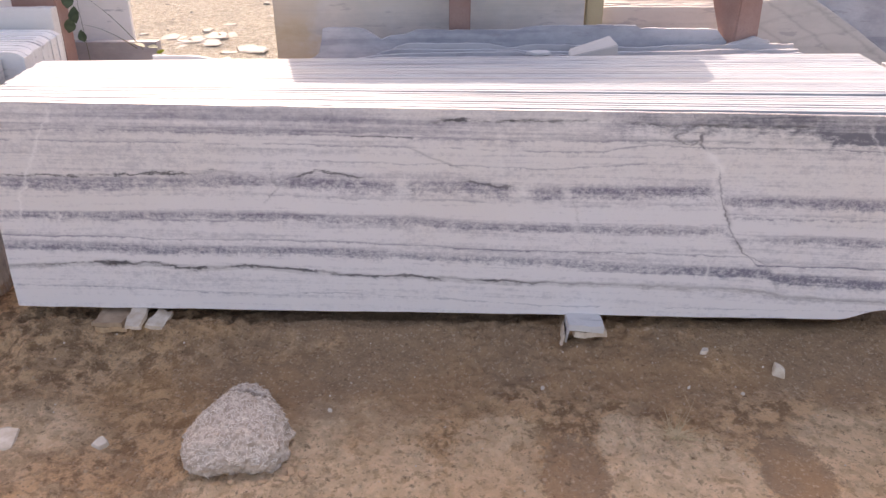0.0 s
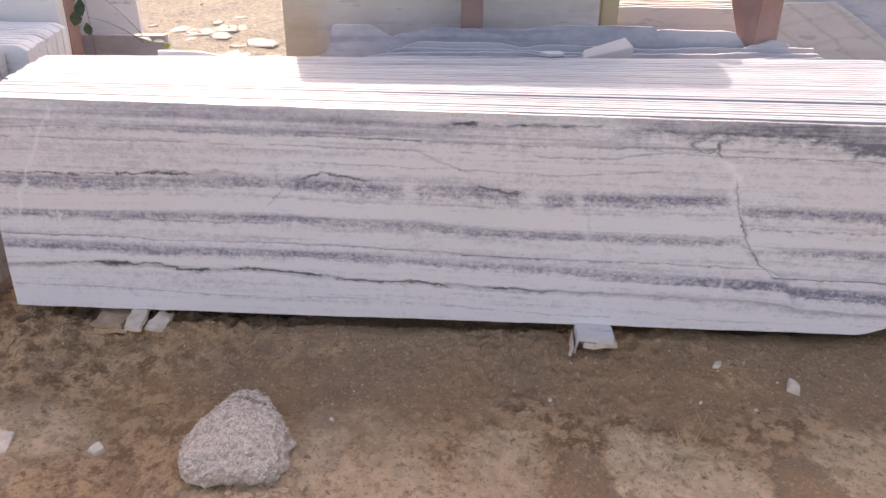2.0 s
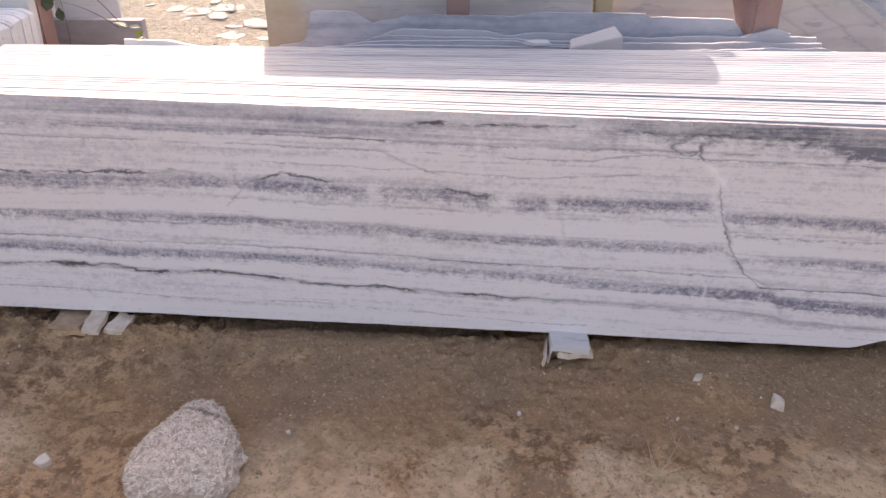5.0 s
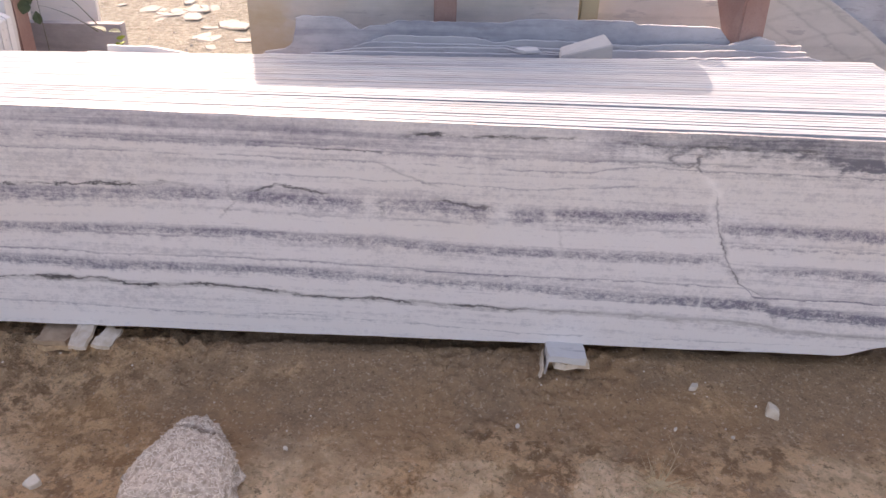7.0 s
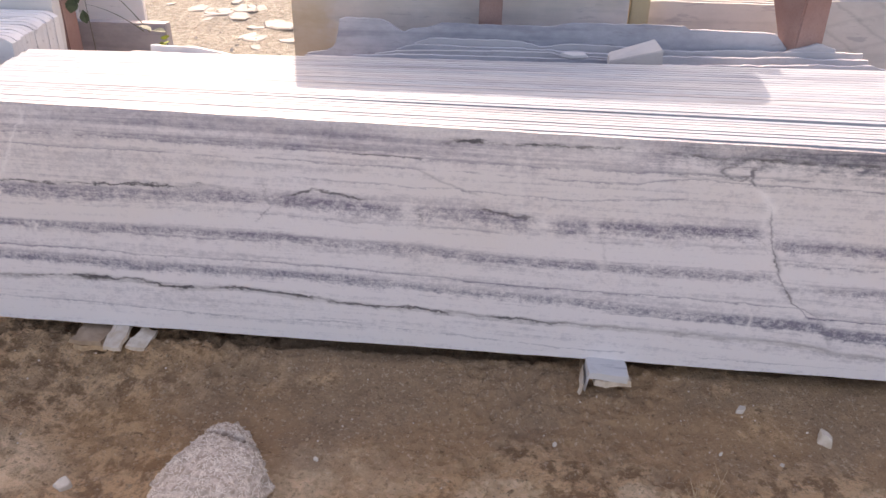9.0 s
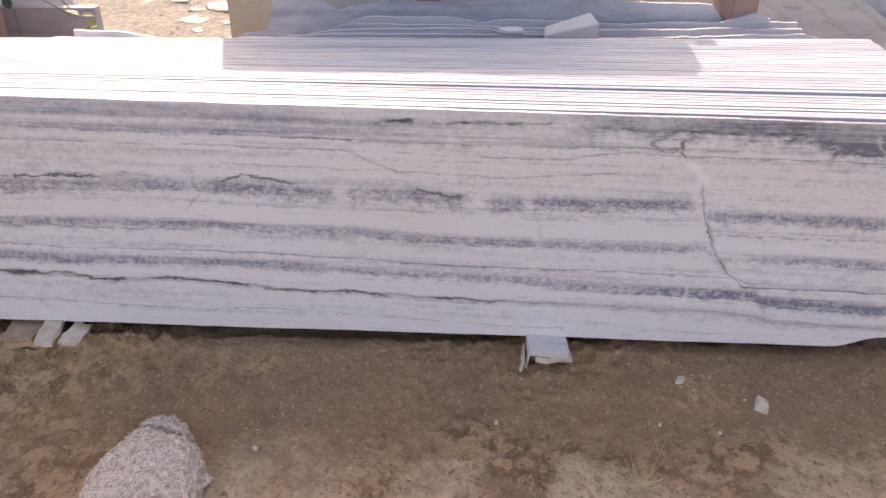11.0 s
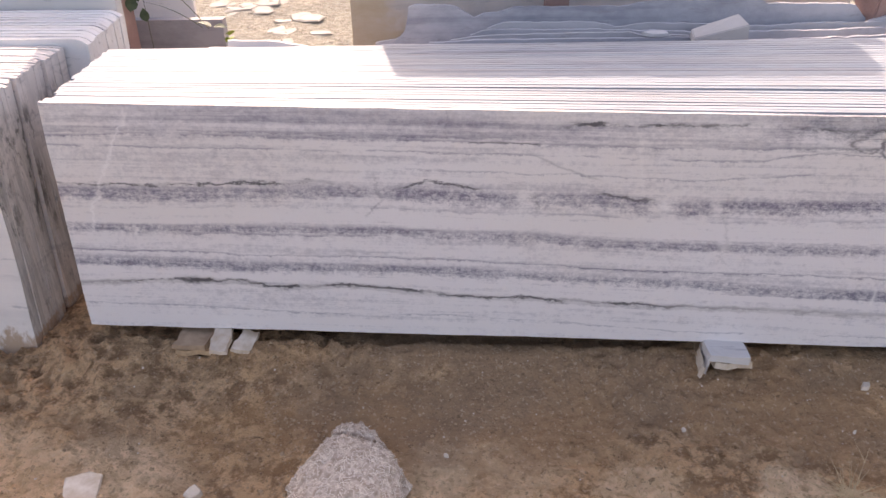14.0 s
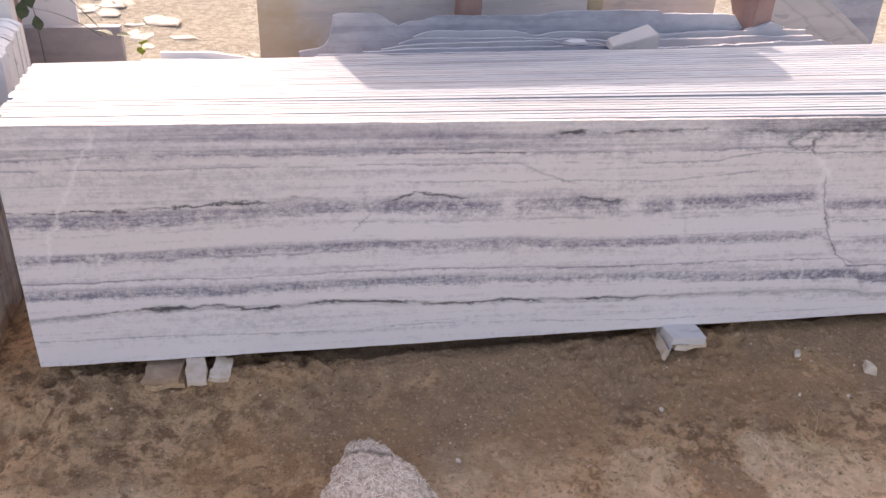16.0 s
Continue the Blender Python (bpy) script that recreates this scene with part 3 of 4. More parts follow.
def plank(lx, ly, lz, seed=0, rough=0.006):
    """A broken strip of stone lying flat, base at z = 0, with chipped uneven edges."""
    r = random.Random(seed)
    n, m = 3, max(4, int(ly / 0.03))
    pts = [(lx * (i / n - 0.5), -0.5 * ly) for i in range(n)] + [(0.5 * lx, ly * (i / m - 0.5)) for i in range(m)]
    pts += [(lx * (0.5 - i / n), 0.5 * ly) for i in range(n)] + [(-0.5 * lx, ly * (0.5 - i / m)) for i in range(m)]
    bm = bmesh.new()
    low = [bm.verts.new((x + r.uniform(-rough, rough), y + r.uniform(-2, 2) * rough, r.uniform(0, 0.25) * lz)) for x, y in pts]
    high = [bm.verts.new((v.co.x * r.uniform(0.88, 1.0), v.co.y + r.uniform(-0.5, 0.5) * rough, lz * r.uniform(0.85, 1.05))) for v in low]
    bm.faces.new(low[::-1])
    bm.faces.new(high)
    for i in range(len(pts)):
        j = (i + 1) % len(pts)
        bm.faces.new((low[i], low[j], high[j], high[i]))
    return bm


# ---- ground ----
def ground_z(x, y):
    bank = 0.055 * max(0.0, min(1.0, (y - 2.08) / 0.26)) ** 1.5 * (1 if y < 3.3 else max(0.0, 1 - (y - 3.3) / 0.6)) * max(0.0, min(1.0, (x + 1.78) / 0.3))
    near = max(0.0, min(1.0, (3.0 - y) / 0.5))
    lumps = wobble2(x, y, 2.0, 0.011) + wobble2(x, y, 7.0, 0.004 + 0.004 * near)
    # trampled clods, coarser to the west and along the stack's foot
    coarse = max(0.0, min(1.0, 0.45 + 1.6 * noise.noise((x * 1.3, y * 1.3, 5.0)) + 0.5 * max(0.0, min(1.0, (-0.5 - x) / 0.6))))
    west = max(0.0, min(1.0, (-0.55 - x) / 0.5))
    clods = 0.0 if near <= 0.0 else (0.011 + 0.010 * west) * (0.35 - abs(noise.noise((x * 11, y * 11, 2.0)))) + (0.008 + 0.005 * west) * (0.3 - abs(noise.noise((x * 24, y * 24, 7.0)))) + 0.004 * noise.noise((x * 50, y * 50, 3.0))
    rut = 0.03 * math.exp(-((x + 0.95 + 0.5 * (y - 1.8)) / 0.18) ** 2) * (1 if y < 2.4 else 0)
    far = max(0.0, min(1.0, (y - 4.4) / 1.5))
    if 2.28 < y < 2.75:
        brink = 2.392 + 0.03 * noise.noise((x * 3.0, 1.0, 8.0)) + 0.022 * noise.noise((x * 11.0, 2.0, 8.0)) + 0.012 * noise.noise((x * 30.0, 3.0, 8.0))
        bank -= 0.022 * max(0.0, min(1.0, (y - brink) / 0.018)) * max(0.0, min(1.0, (2.75 - y) / 0.1)) * max(0.0, min(1.0, (x + 1.6) / 0.2))
    return bank + lumps * (1 + 1.2 * far) + clods * (0.4 + 1.8 * coarse) * near - rut - 0.012 - 0.03 * max(0.0, min(1.0, (-1.55 - x) / 0.3)) * max(0.0, min(1.0, (y - 2.0) / 0.4))


def wobble2(x, y, scale, amp):
    return amp * noise.noise((x * scale, y * scale, scale * 0.37))


def axis_steps(lo, hi, fine_lo, fine_hi, fine):
    out = [fine_lo]
    while out[-1] < fine_hi:
        out.append(out[-1] + fine)
    d = fine
    while out[-1] < hi:
        d = min(d * 1.12, 0.06) if out[-1] < 9.5 else d * 1.3
        out.append(min(hi, out[-1] + d))
    d = fine
    while out[0] > lo:
        d = min(d * 1.12, 0.06) if out[0] > -4.0 else d * 1.3
        out.insert(0, max(lo, out[0] - d))
    return out


def build_ground():
    xs, ys = axis_steps(-900, 900, -2.45, 1.9, 0.0085), axis_steps(-600, 1500, 1.45, 2.48, 0.0085)
    verts = [(x, y, ground_z(x, y) if abs(x) < 40 and -30 < y < 60 else 0.0) for y in ys for x in xs]
    nx = len(xs)
    faces = [(j * nx + i, j * nx + i + 1, (j + 1) * nx + i + 1, (j + 1) * nx + i) for j in range(len(ys) - 1) for i in range(nx - 1)]
    me = bpy.data.meshes.new("ground")
    me.from_pydata(verts, [], faces)
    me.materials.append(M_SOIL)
    for p in me.polygons:
        p.use_smooth = True
    return tagged(new("ground", me), "bare brown earth yard, damp and trampled, sandy further off", "ground", kind="structure")


build_ground()


# ---- the striped stack ----
LEAN_BACK = 4.4
FRONT_YAW = -2.3


def striped_stack():
    # each slab's foot at x = 0 and its yaw: three slabs, a wedge, six slabs, a wider wedge, then the pack that fans open to the east
    seats, y = [], 2.355
    yaw = -2.3
    for i in range(30):
        seats.append((y, yaw))
        y += (0.0192 if i < 3 else 0.0198 if i < 9 else 0.0213) + (0.006 if i == 2 else 0.015 if i == 8 else 0)
        yaw += 0.2 if i == 2 else 0.55 if i == 8 else 0.03 if i < 9 else 0.165
    for i, (y, yaw) in enumerate(seats):
        r = random.Random(100 + i)
        if i == 0:
            x0, x1, tall = -1.545, 1.665, lambda x: 0.832 - 0.004 * x
            def foot(x): return 0.097 + 0.006 * x
            pts = slab_outline(x0, x1, 0.10, tall, 3.0, 0.0015, 0.025, 0.003, 0.002)
            pts = [(x, z if z > 0.3 else z - 0.10 + foot(x) + max(0.0, min(1.0, (x - 1.40) / 0.10)) * 0.034 + max(0.0, x - 1.5) * 0.1) for x, z in pts]
            bm = slab_mesh(pts, 0.018, 0.0015, 0.0006, 1.0)
            mat, label = M_FRONT, "upright pale marble slab with grey lilac stripes and a crack"
        else:
            x0, x1 = -1.545 + r.uniform(-0.003, 0.006) + (0.012 if i in (3, 4, 11) else 0), 1.65 + 0.0003 * i + r.uniform(-0.004, 0.004)
            base = 0.8325 + r.uniform(-0.0002, 0.0002) + 0.00005 * i - (0.0012 if i in (3, 9) else 0.0005 if i in (5, 7, 15) else 0)
            pts = [(x, z if z > 0.3 else z + max(0.0, min(1.0, (x - 1.38) / 0.1)) * 0.045) for x, z in slab_outline(x0, x1, 0.105, base, 10.0 + i, 0.0004, 0.02, 0.004)]
            bm = slab_mesh(pts, 0.0195 if i < 9 else 0.02105 + r.uniform(-0.0002, 0.0001), 0.0004, 0.0001, i, 0.0 if i < 9 else 0.00286, 0.0006 if i < 9 else 0.00115)
            mat, label = M_STRIPE, "sawn white and grey marble slab standing on edge in a stack"
        thing("marble_slab", bm, mat, label, "stone slab", "slabs of the striped stack", pose(0, y, 0, -LEAN_BACK, 0, yaw))


striped_stack()


# ---- props under the striped stack ----
def prop(name, lx, ly, lz, x, y, z, tilt=(0, 0, 0), label="dusty marble offcut propping up the slab stack", mat=None, seed=0):
    thing(name, plank(lx, ly, lz, seed, 0.004), mat or M_CHIP, label, "stone offcut", "offcuts under the slabs", pose(x, y, z, *tilt))


prop("marble_offcut", 0.115, 0.72, 0.020, -1.172, 2.695, 0.050, (0, 0, -4), "mud-smeared marble offcut under the slabs", M_DIRTY, 1)
prop("marble_offcut", 0.12, 0.56, 0.022, -1.170, 2.620, 0.026, (0, 0, -4), "lower marble offcut sunk in the mud", M_CLOD, 12)
prop("marble_offcut", 0.06, 0.76, 0.020, -1.115, 2.670, 0.069, (0, 0, 4), "grey-white marble strip sticking out under the slabs", M_CHIP, 2)
prop("marble_offcut", 0.060, 0.10, 0.018, -1.022, 2.375, 0.05, (6, 14, -8), seed=3)
prop("marble_offcut", 0.125, 0.74, 0.03, 0.505, 2.63, 0.076, (0, 3, -2), "bluish white marble strip under the slabs", M_PLAIN, 5)
prop("marble_offcut", 0.115, 0.70, 0.03, 0.495, 2.625, 0.046, (0, 0, 3), seed=6)
prop("marble_offcut", 0.006, 0.11, 0.055, 0.432, 2.325, 0.034, (0, 8, -4), "thin marble shard standing on edge", M_PLAIN, 7)
prop("marble_offcut", 0.006, 0.10, 0.045, 0.416, 2.305, 0.030, (0, 12, -7), "thin marble shard standing on edge", None, 8)
prop("marble_offcut", 0.16, 0.5, 0.05, 0.50, 2.58, 0.0, (0, 0, 0), "mud-caked marble offcut half buried in the earth", M_CLOD, 9)
prop("marble_offcut", 0.14, 0.6, 0.07, 1.40, 2.75, 0.035, (0, 0, 0), seed=10)


# ---- white stack to the west ----
def white_stack():
    for i in range(24):
        r = random.Random(300 + i)
        y = 2.425 + 0.0243 * i
        x1 = -1.752 + r.uniform(-0.004, 0.004) - (0.012 if i in (9, 17) else 0)
        top = 0.825 + r.uniform(-0.0012, 0.0012)
        def cap(x, top=top, x1=x1, d=r.uniform(0.001, 0.013), w=r.uniform(0.012, 0.05)): return top - d * max(0.0, 1 - (x1 - x) / w)
        bm = slab_mesh(slab_outline(-3.3, x1, -0.045, cap, 50.0 + i, 0.0008, 0.012, 0.004), 0.0228, 0.0018, 0.0010, 40 + i)
        thing("white_marble_slab", bm, M_WHITE, "white marble slab on edge with mud-splashed foot and stained end", "stone slab", "slabs of the white stack", Matrix.Translation((-1.752, y, 0)) @ pose(0, 0, 0, -5.6, 0, -3.5) @ Matrix.Translation((1.752, 0, 0)))
    for i in range(11):
        r = random.Random(340 + i)
        x1 = -1.655 - 0.004 * i + r.uniform(-0.01, 0.006)
        top = 0.845 + r.uniform(-0.001, 0.001)
        def cap(x, top=top, x1=x1): return top - 0.02 * max(0.0, 1 - (x1 - x) / 0.05) ** 2
        bm = slab_mesh(slab_outline(-3.3, x1, 0.0, cap, 80.0 + i, 0.0008, 0.02, 0.004), 0.037, 0.0015, 0.001, 70 + i)
        thing("white_marble_slab", bm, M_WHITE_B, "greyish white marble slab on edge in the shade", "stone slab", "slabs of the shaded stack", pose(0, 3.03 + 0.0375 * i, 0, -4.5, 0, 0))
    bm = slab_mesh(slab_outline(-3.2, -1.735, 0.0, 0.925, 95.0, 0.003, 0.05, 0.004), 0.06, 0.006, 0.001, 95)
    thing("white_marble_slab", bm, M_PLAIN, "thick pale marble slab leaning behind a stack", "stone slab", "slabs of the shaded stack", pose(0, 3.50, 0, -4.0, 0, 0))


white_stack()


# ---- posts, dark slab, pale slab ----
def square(x0, x1, y0, y1): return [(x0, y0), (x1, y0), (x1, y1), (x0, y1)]


# The first post's hidden left part is extra width, added to block a sun sliver.
thing("stone_post", bent_post([(0, square(-1.98, -1.775, 3.68, 3.80)), (0.9, square(-1.98, -1.775, 3.70, 3.82)), (1.5, square(-1.98, -1.775, 3.72, 3.83))]), M_RED, "upright red painted stone post between the stacks", "post", "red posts")
thing("stone_post", bent_post([(0, square(0.03, 0.132, 3.87, 3.98)), (1.60, square(0.03, 0.135, 3.91, 4.02))]), M_RED, "upright red painted stone post before tall slabs", "post", "red posts")
thing("stone_post", bent_post([(0, [(1.33, 3.60), (1.455, 3.64), (1.43, 3.80), (1.30, 3.72)]), (0.74, [(1.33, 3.62), (1.455, 3.66), (1.43, 3.82), (1.295, 3.70)]), (0.96, [(1.335, 3.62), (1.45, 3.66), (1.43, 3.84), (1.235, 3.76)]), (1.1, [(1.34, 3.63), (1.45, 3.67), (1.43, 3.85), (1.21, 3.78)])]), M_RED, "wedge-footed red stone post at the end of rough slabs", "post", "red posts")
thing("timber_post", bent_post([(0, square(0.736, 0.825, 4.13, 4.22)), (1.62, square(0.736, 0.825, 4.15, 4.24))]), M_YELLOW, "weathered yellowish timber post between slab stacks", "post")

bm = slab_mesh(slab_outline(-2.45, -1.445, 0.0, 0.675, 120.0, 0.002, 0.05, 0.003), 0.06, 0.004, 0.001, 120)
thing("dark_marble_slab", bm, M_DARK, "dark grey streaked marble slab standing on edge", "stone slab", m=pose(0, 3.95, 0, -3, 0, 0))
for i in range(2):
    bm = slab_mesh(slab_outline(-3.1, -1.672 - 0.33 * i, 0.0, 1.68 - 0.1 * i, 124.0 + i, 0.003, 0.06, 0.004), 0.03, 0.004, 0.001, 124)
    thing("pale_marble_slab", bm, M_PALE, "tall pale grey marble slab standing upright", "stone slab", m=pose(0, 4.27 - 0.05 * i, 0, -1.5, 0, 0))


# ---- tall slabs that shade the striped stack ----
def tall_slabs():
    for i in range(6):
        r = random.Random(500 + i)
        x0, x1 = -0.862 + r.uniform(0, 0.02) * (i > 0), 0.722 + r.uniform(-0.012, 0.0) * (i > 0)
        bm = slab_mesh(slab_outline(x0, x1, 0.0, lambda x: 1.81 - 0.20 * max(0.0, (x - 0.63) / 0.1), 130.0 + i, 0.004, 0.06, 0.004), 0.02, 0.002, 0.001, 130 + i)
        thing("tall_marble_slab", bm, M_BIG, "tall grey marble slab with ochre rust clouds", "stone slab", "tall slabs", pose(0, 4.08 + 0.024 * i, 0, -1.2, 0, 0))


tall_slabs()


# ---- rough-topped blue-grey slabs ----
def along(stops):
    """Height by straight stretches between (x, z) stops."""
    def h(x):
        if x <= stops[0][0]:
            return stops[0][1]
        for (a, p), (b, q) in zip(stops, stops[1:]):
            if x <= b:
                return p + (q - p) * (x - a) / (b - a)
        return stops[-1][1]
    return h


def chipped(x, seed, amp):
    """Jagged unevenness of a broken edge: slow swells, with flat bites knocked out."""
    n = noise.noise((x * 5.0, seed * 3.3, 1.0))
    bite = max(0.0, noise.noise((x * 11.0, seed * 5.1, 4.0)) - 0.22)
    return 1.5 * amp * (n + 0.6 * noise.noise((x * 17.0, seed, 2.0)) + 0.45 * noise.noise((x * 41.0, seed, 6.0))) - 1.6 * amp * math.copysign(bite ** 0.6, 1.0)


def rough_slabs():
    tall = along([(-0.70, 0.66), (-0.60, 0.68), (-0.566, 0.72), (-0.560, 0.808), (-0.53, 0.819), (-0.38, 0.815), (-0.333, 0.796), (-0.282, 0.758), (-0.246, 0.778), (-0.171, 0.786), (-0.121, 0.808), (0.34, 0.806), (0.433, 0.824), (0.888, 0.829), (0.900, 0.814), (1.261, 0.809), (1.317, 0.746)])
    rows = [(3.66, -0.70, 1.32, tall, 0.0025),
            (3.60, -0.23, 1.60, along([(-0.23, 0.736), (-0.167, 0.757), (0.213, 0.756), (0.287, 0.740), (0.433, 0.756), (0.823, 0.739), (1.30, 0.757), (1.6, 0.758)]), 0.0045),
            (3.54, -0.30, 1.60, along([(-0.30, 0.727), (-0.224, 0.745), (0.212, 0.747), (0.693, 0.731), (0.931, 0.737), (1.28, 0.746), (1.6, 0.747)]), 0.0045),
            (3.48, -0.38, 0.56, along([(-0.38, 0.722), (-0.29, 0.738), (0.162, 0.749), (0.328, 0.751), (0.388, 0.737), (0.56, 0.739)]), 0.002),
            (3.42, -0.46, 0.60, along([(-0.46, 0.731), (-0.285, 0.740), (0.60, 0.748)]), 0.0015),
            (3.40, 0.70, 1.61, along([(0.70, 0.740), (1.036, 0.748), (1.217, 0.755), (1.55, 0.767), (1.60, 0.756)]), 0.004),
            (3.35, -0.64, 0.72, along([(-0.64, 0.743), (-0.256, 0.743), (0.72, 0.749)]), 0.0015),
            (3.30, -0.50, 0.98, along([(-0.50, 0.742), (0.98, 0.748)]), 0.002)]
    for i, (y, x0, x1, top, rough) in enumerate(rows):
        outline = slab_outline(x0, x1, 0.0, lambda x, top=top, i=i, a=rough: top(x) + chipped(x, i + 1.0, a), 150.0 + i, 0.0012, 0.0085, 0.010)
        bm = slab_mesh(outline, 0.02, 0.0025, 0.0016, 150 + i)
        thing("rough_marble_slab", bm, M_ROUGH, "blue-grey marble slab with a broken wavy top edge", "stone slab", "rough slabs", pose(0, y - 0.055, 0, -4.0, 0, 0))
    for i, (x0, x1, top, y) in enumerate(((-1.245, -0.98, 0.794, 3.15), (-1.185, -0.94, 0.808, 3.19), (-1.12, -0.90, 0.790, 3.12), (-0.75, -0.36, 0.772, 3.17), (-0.66, -0.30, 0.78, 3.21))):
        bm = slab_mesh(slab_outline(x0, x1 + 0.1, 0.0, lambda x, t=top, b=x1 + 0.1: t - 0.035 * max(0.0, (x - b + 0.20) / 0.20) ** 1.3, 170.0 + i, 0.0025, 0.02, 0.01), 0.016, 0.003, 0.002, 170 + i)
        thing("thin_marble_slab", bm, M_ROUGH if i > 2 else M_WHITE_B, "thin low marble slab leaning behind the stack", "stone slab", "thin slabs", pose(0, y - 0.055, 0, -4.0, 0, 0))


rough_slabs()
bm = bmesh.new()
low = [bm.verts.new(q) for q in ((-0.105, -0.035, 0), (0.105, -0.035, 0), (0.105, 0.04, 0), (-0.095, 0.04, 0))]
high = [bm.verts.new(q) for q in ((-0.100, -0.035, 0.020), (0.102, -0.035, 0.066), (0.080, 0.04, 0.090), (-0.092, 0.04, 0.034))]
bm.faces.new(low[::-1])
bm.faces.new(high)
for q in range(4):
    bm.faces.new((low[q], low[(q + 1) % 4], high[(q + 1) % 4], high[q]))
bmesh.ops.bevel(bm, geom=bm.edges[:], offset=0.003, segments=2, affect="EDGES", clamp_overlap=True)
thing("marble_block", bm, M_EAST, "wedge-shaped grey marble block lying on slab edges", "stone block", m=pose(0.640, 3.37, 0.747, 0, 0, 3))


# ---- pale stack and leaning slabs to the east ----
for i in range(16):
    bm = slab_mesh(slab_outline(0.845 + 0.004 * (i % 3), 1.52 - 0.005 * (i % 4), 0.0, 0.79 + 0.004 * (i % 3), 200.0 + i, 0.003, 0.06, 0.004), 0.024, 0.003, 0.001, 200 + i)
    thing("pale_marble_slab", bm, M_EAST, "pale marble slab with sunlit top edge in a stack", "stone slab", "slabs of the pale stack", pose(0, 4.25 + 0.03 * i, 0, -2.0, 0, 0))
bm = slab_mesh([(1.56, 0.0), (2.32, 0.0), (2.36, 0.28), (2.28, 0.60), (2.05, 0.755), (1.84, 0.885), (1.60, 0.875), (1.55, 0.87)], 0.03, 0.003, 0.001, 220)
thing("leaning_marble_slab", bm, M_SHADOW_LINED, "grey marble slab with a sawn diagonal corner", "stone slab", "leaning slabs", pose(0, 3.92, 0, -6, 0, 0))
bm = slab_mesh(slab_outline(1.6, 2.42, 0.0, lambda x: 1.05 - 0.35 * max(0.0, x - 2.0), 222.0, 0.02, 0.03, 0.015), 0.05, 0.006, 0.004, 222)
thing("leaning_marble_slab", bm, M_ROUGH, "rough-faced grey marble slab with broken edges", "stone slab", "leaning slabs", pose(0, 4.08, 0, -4, 0, 0))
for i in range(14):
    bm = slab_mesh(slab_outline(-0.24, 0.24, 0.0, 0.80 + 0.002 * (i % 3), 230.0 + i, 0.001, 0.03, 0.006), 0.0175, 0.0015, 0.001, 230 + i)
    thing("grey_marble_slab", bm, M_ROUGH, "grey marble slab on edge set crosswise beside the stack", "stone slab", "crosswise slabs", pose(1.755 + 0.0195 * i, 2.865, 0, 0, 0, 88) )


# ---- loose things on the ground ----
def on_ground(x, y): return ground_z(x, y)


def lump():
    """Rounded mound of dried dung plaster, straw pressed into it."""
    bm = bmesh.new()
    bmesh.ops.create_icosphere(bm, subdivisions=6, radius=1)
    for v in bm.verts:
        d = v.co.normalized()
        n = 0.09 * noise.noise(d * 1.6 + Vector((4, 2, 1))) + 0.09 * noise.noise(d * 3.5) + 0.055 * noise.noise(d * 9) + 0.03 * noise.noise(d * 22) + 0.016 * noise.noise(d * 45) + 0.01 * noise.noise(d * 90)
        e = 2.0 if d.y > 0 else 4.6
        q = (abs(d.x) ** e + abs(d.y) ** e) ** (1 / e)
        f = math.hypot(d.x, d.y) / max(q, 1e-6)
        taper = 0.158 - 0.075 * max(0.0, d.y) + 0.012 * min(0.0, d.y)
        crease = 0.034 * math.exp(-((d.y - 0.60 + 0.15 * d.x) / 0.035) ** 2)
        v.co = Vector((d.x * f * taper, d.y * f * (0.21 if d.y > 0 else 0.155), d.z * 0.075 - crease)) * (1 + n)
        v.co.z = max(v.co.z, -0.03)
    ob = thing("dung_plaster_lump", bm, M_LUMP, "pale dried dung lump with straw bits on bare earth", "lump", m=pose(-0.61, 1.825, 0.012, 3, 0, 4), smooth=True)
    bm = bmesh.new()
    r = random.Random(5)
    for _ in range(1700):
        a, q = r.uniform(0, 2 * math.pi), math.sqrt(r.uniform(0, 0.98))
        x, y = 0.17 * q * math.cos(a), 0.20 * q * math.sin(a)
        x *= 1 - 0.35 * max(0.0, y / 0.18)
        hit, p, nrm, _ = ob.ray_cast((x, y, 0.3), (0, 0, -1))
        if not hit or nrm.z < 0.2:
            continue
        turn = r.uniform(0, 6.28)
        side = Vector((math.cos(turn), math.sin(turn), 0))
        side = (side - nrm * side.dot(nrm)).normalized()
        across = nrm.cross(side)
        ln, w = 0.002 + 0.011 * r.random() ** 1.8, r.uniform(0.0005, 0.0010)
        vs = [bm.verts.new(p + nrm * h + side * s * ln + across * c * w) for s, c, h in ((-1, -1, 0.0005), (-1, 1, 0.0005), (0, 1, 0.0022), (1, 1, 0.001), (1, -1, 0.001), (0, -1, 0.0022))]
        bm.faces.new((vs[0], vs[1], vs[2], vs[5]))
        bm.faces.new((vs[5], vs[2], vs[3], vs[4]))
    part("straw", bm, M_STRAW, ob, "short pale straw pieces", kind="stuff")


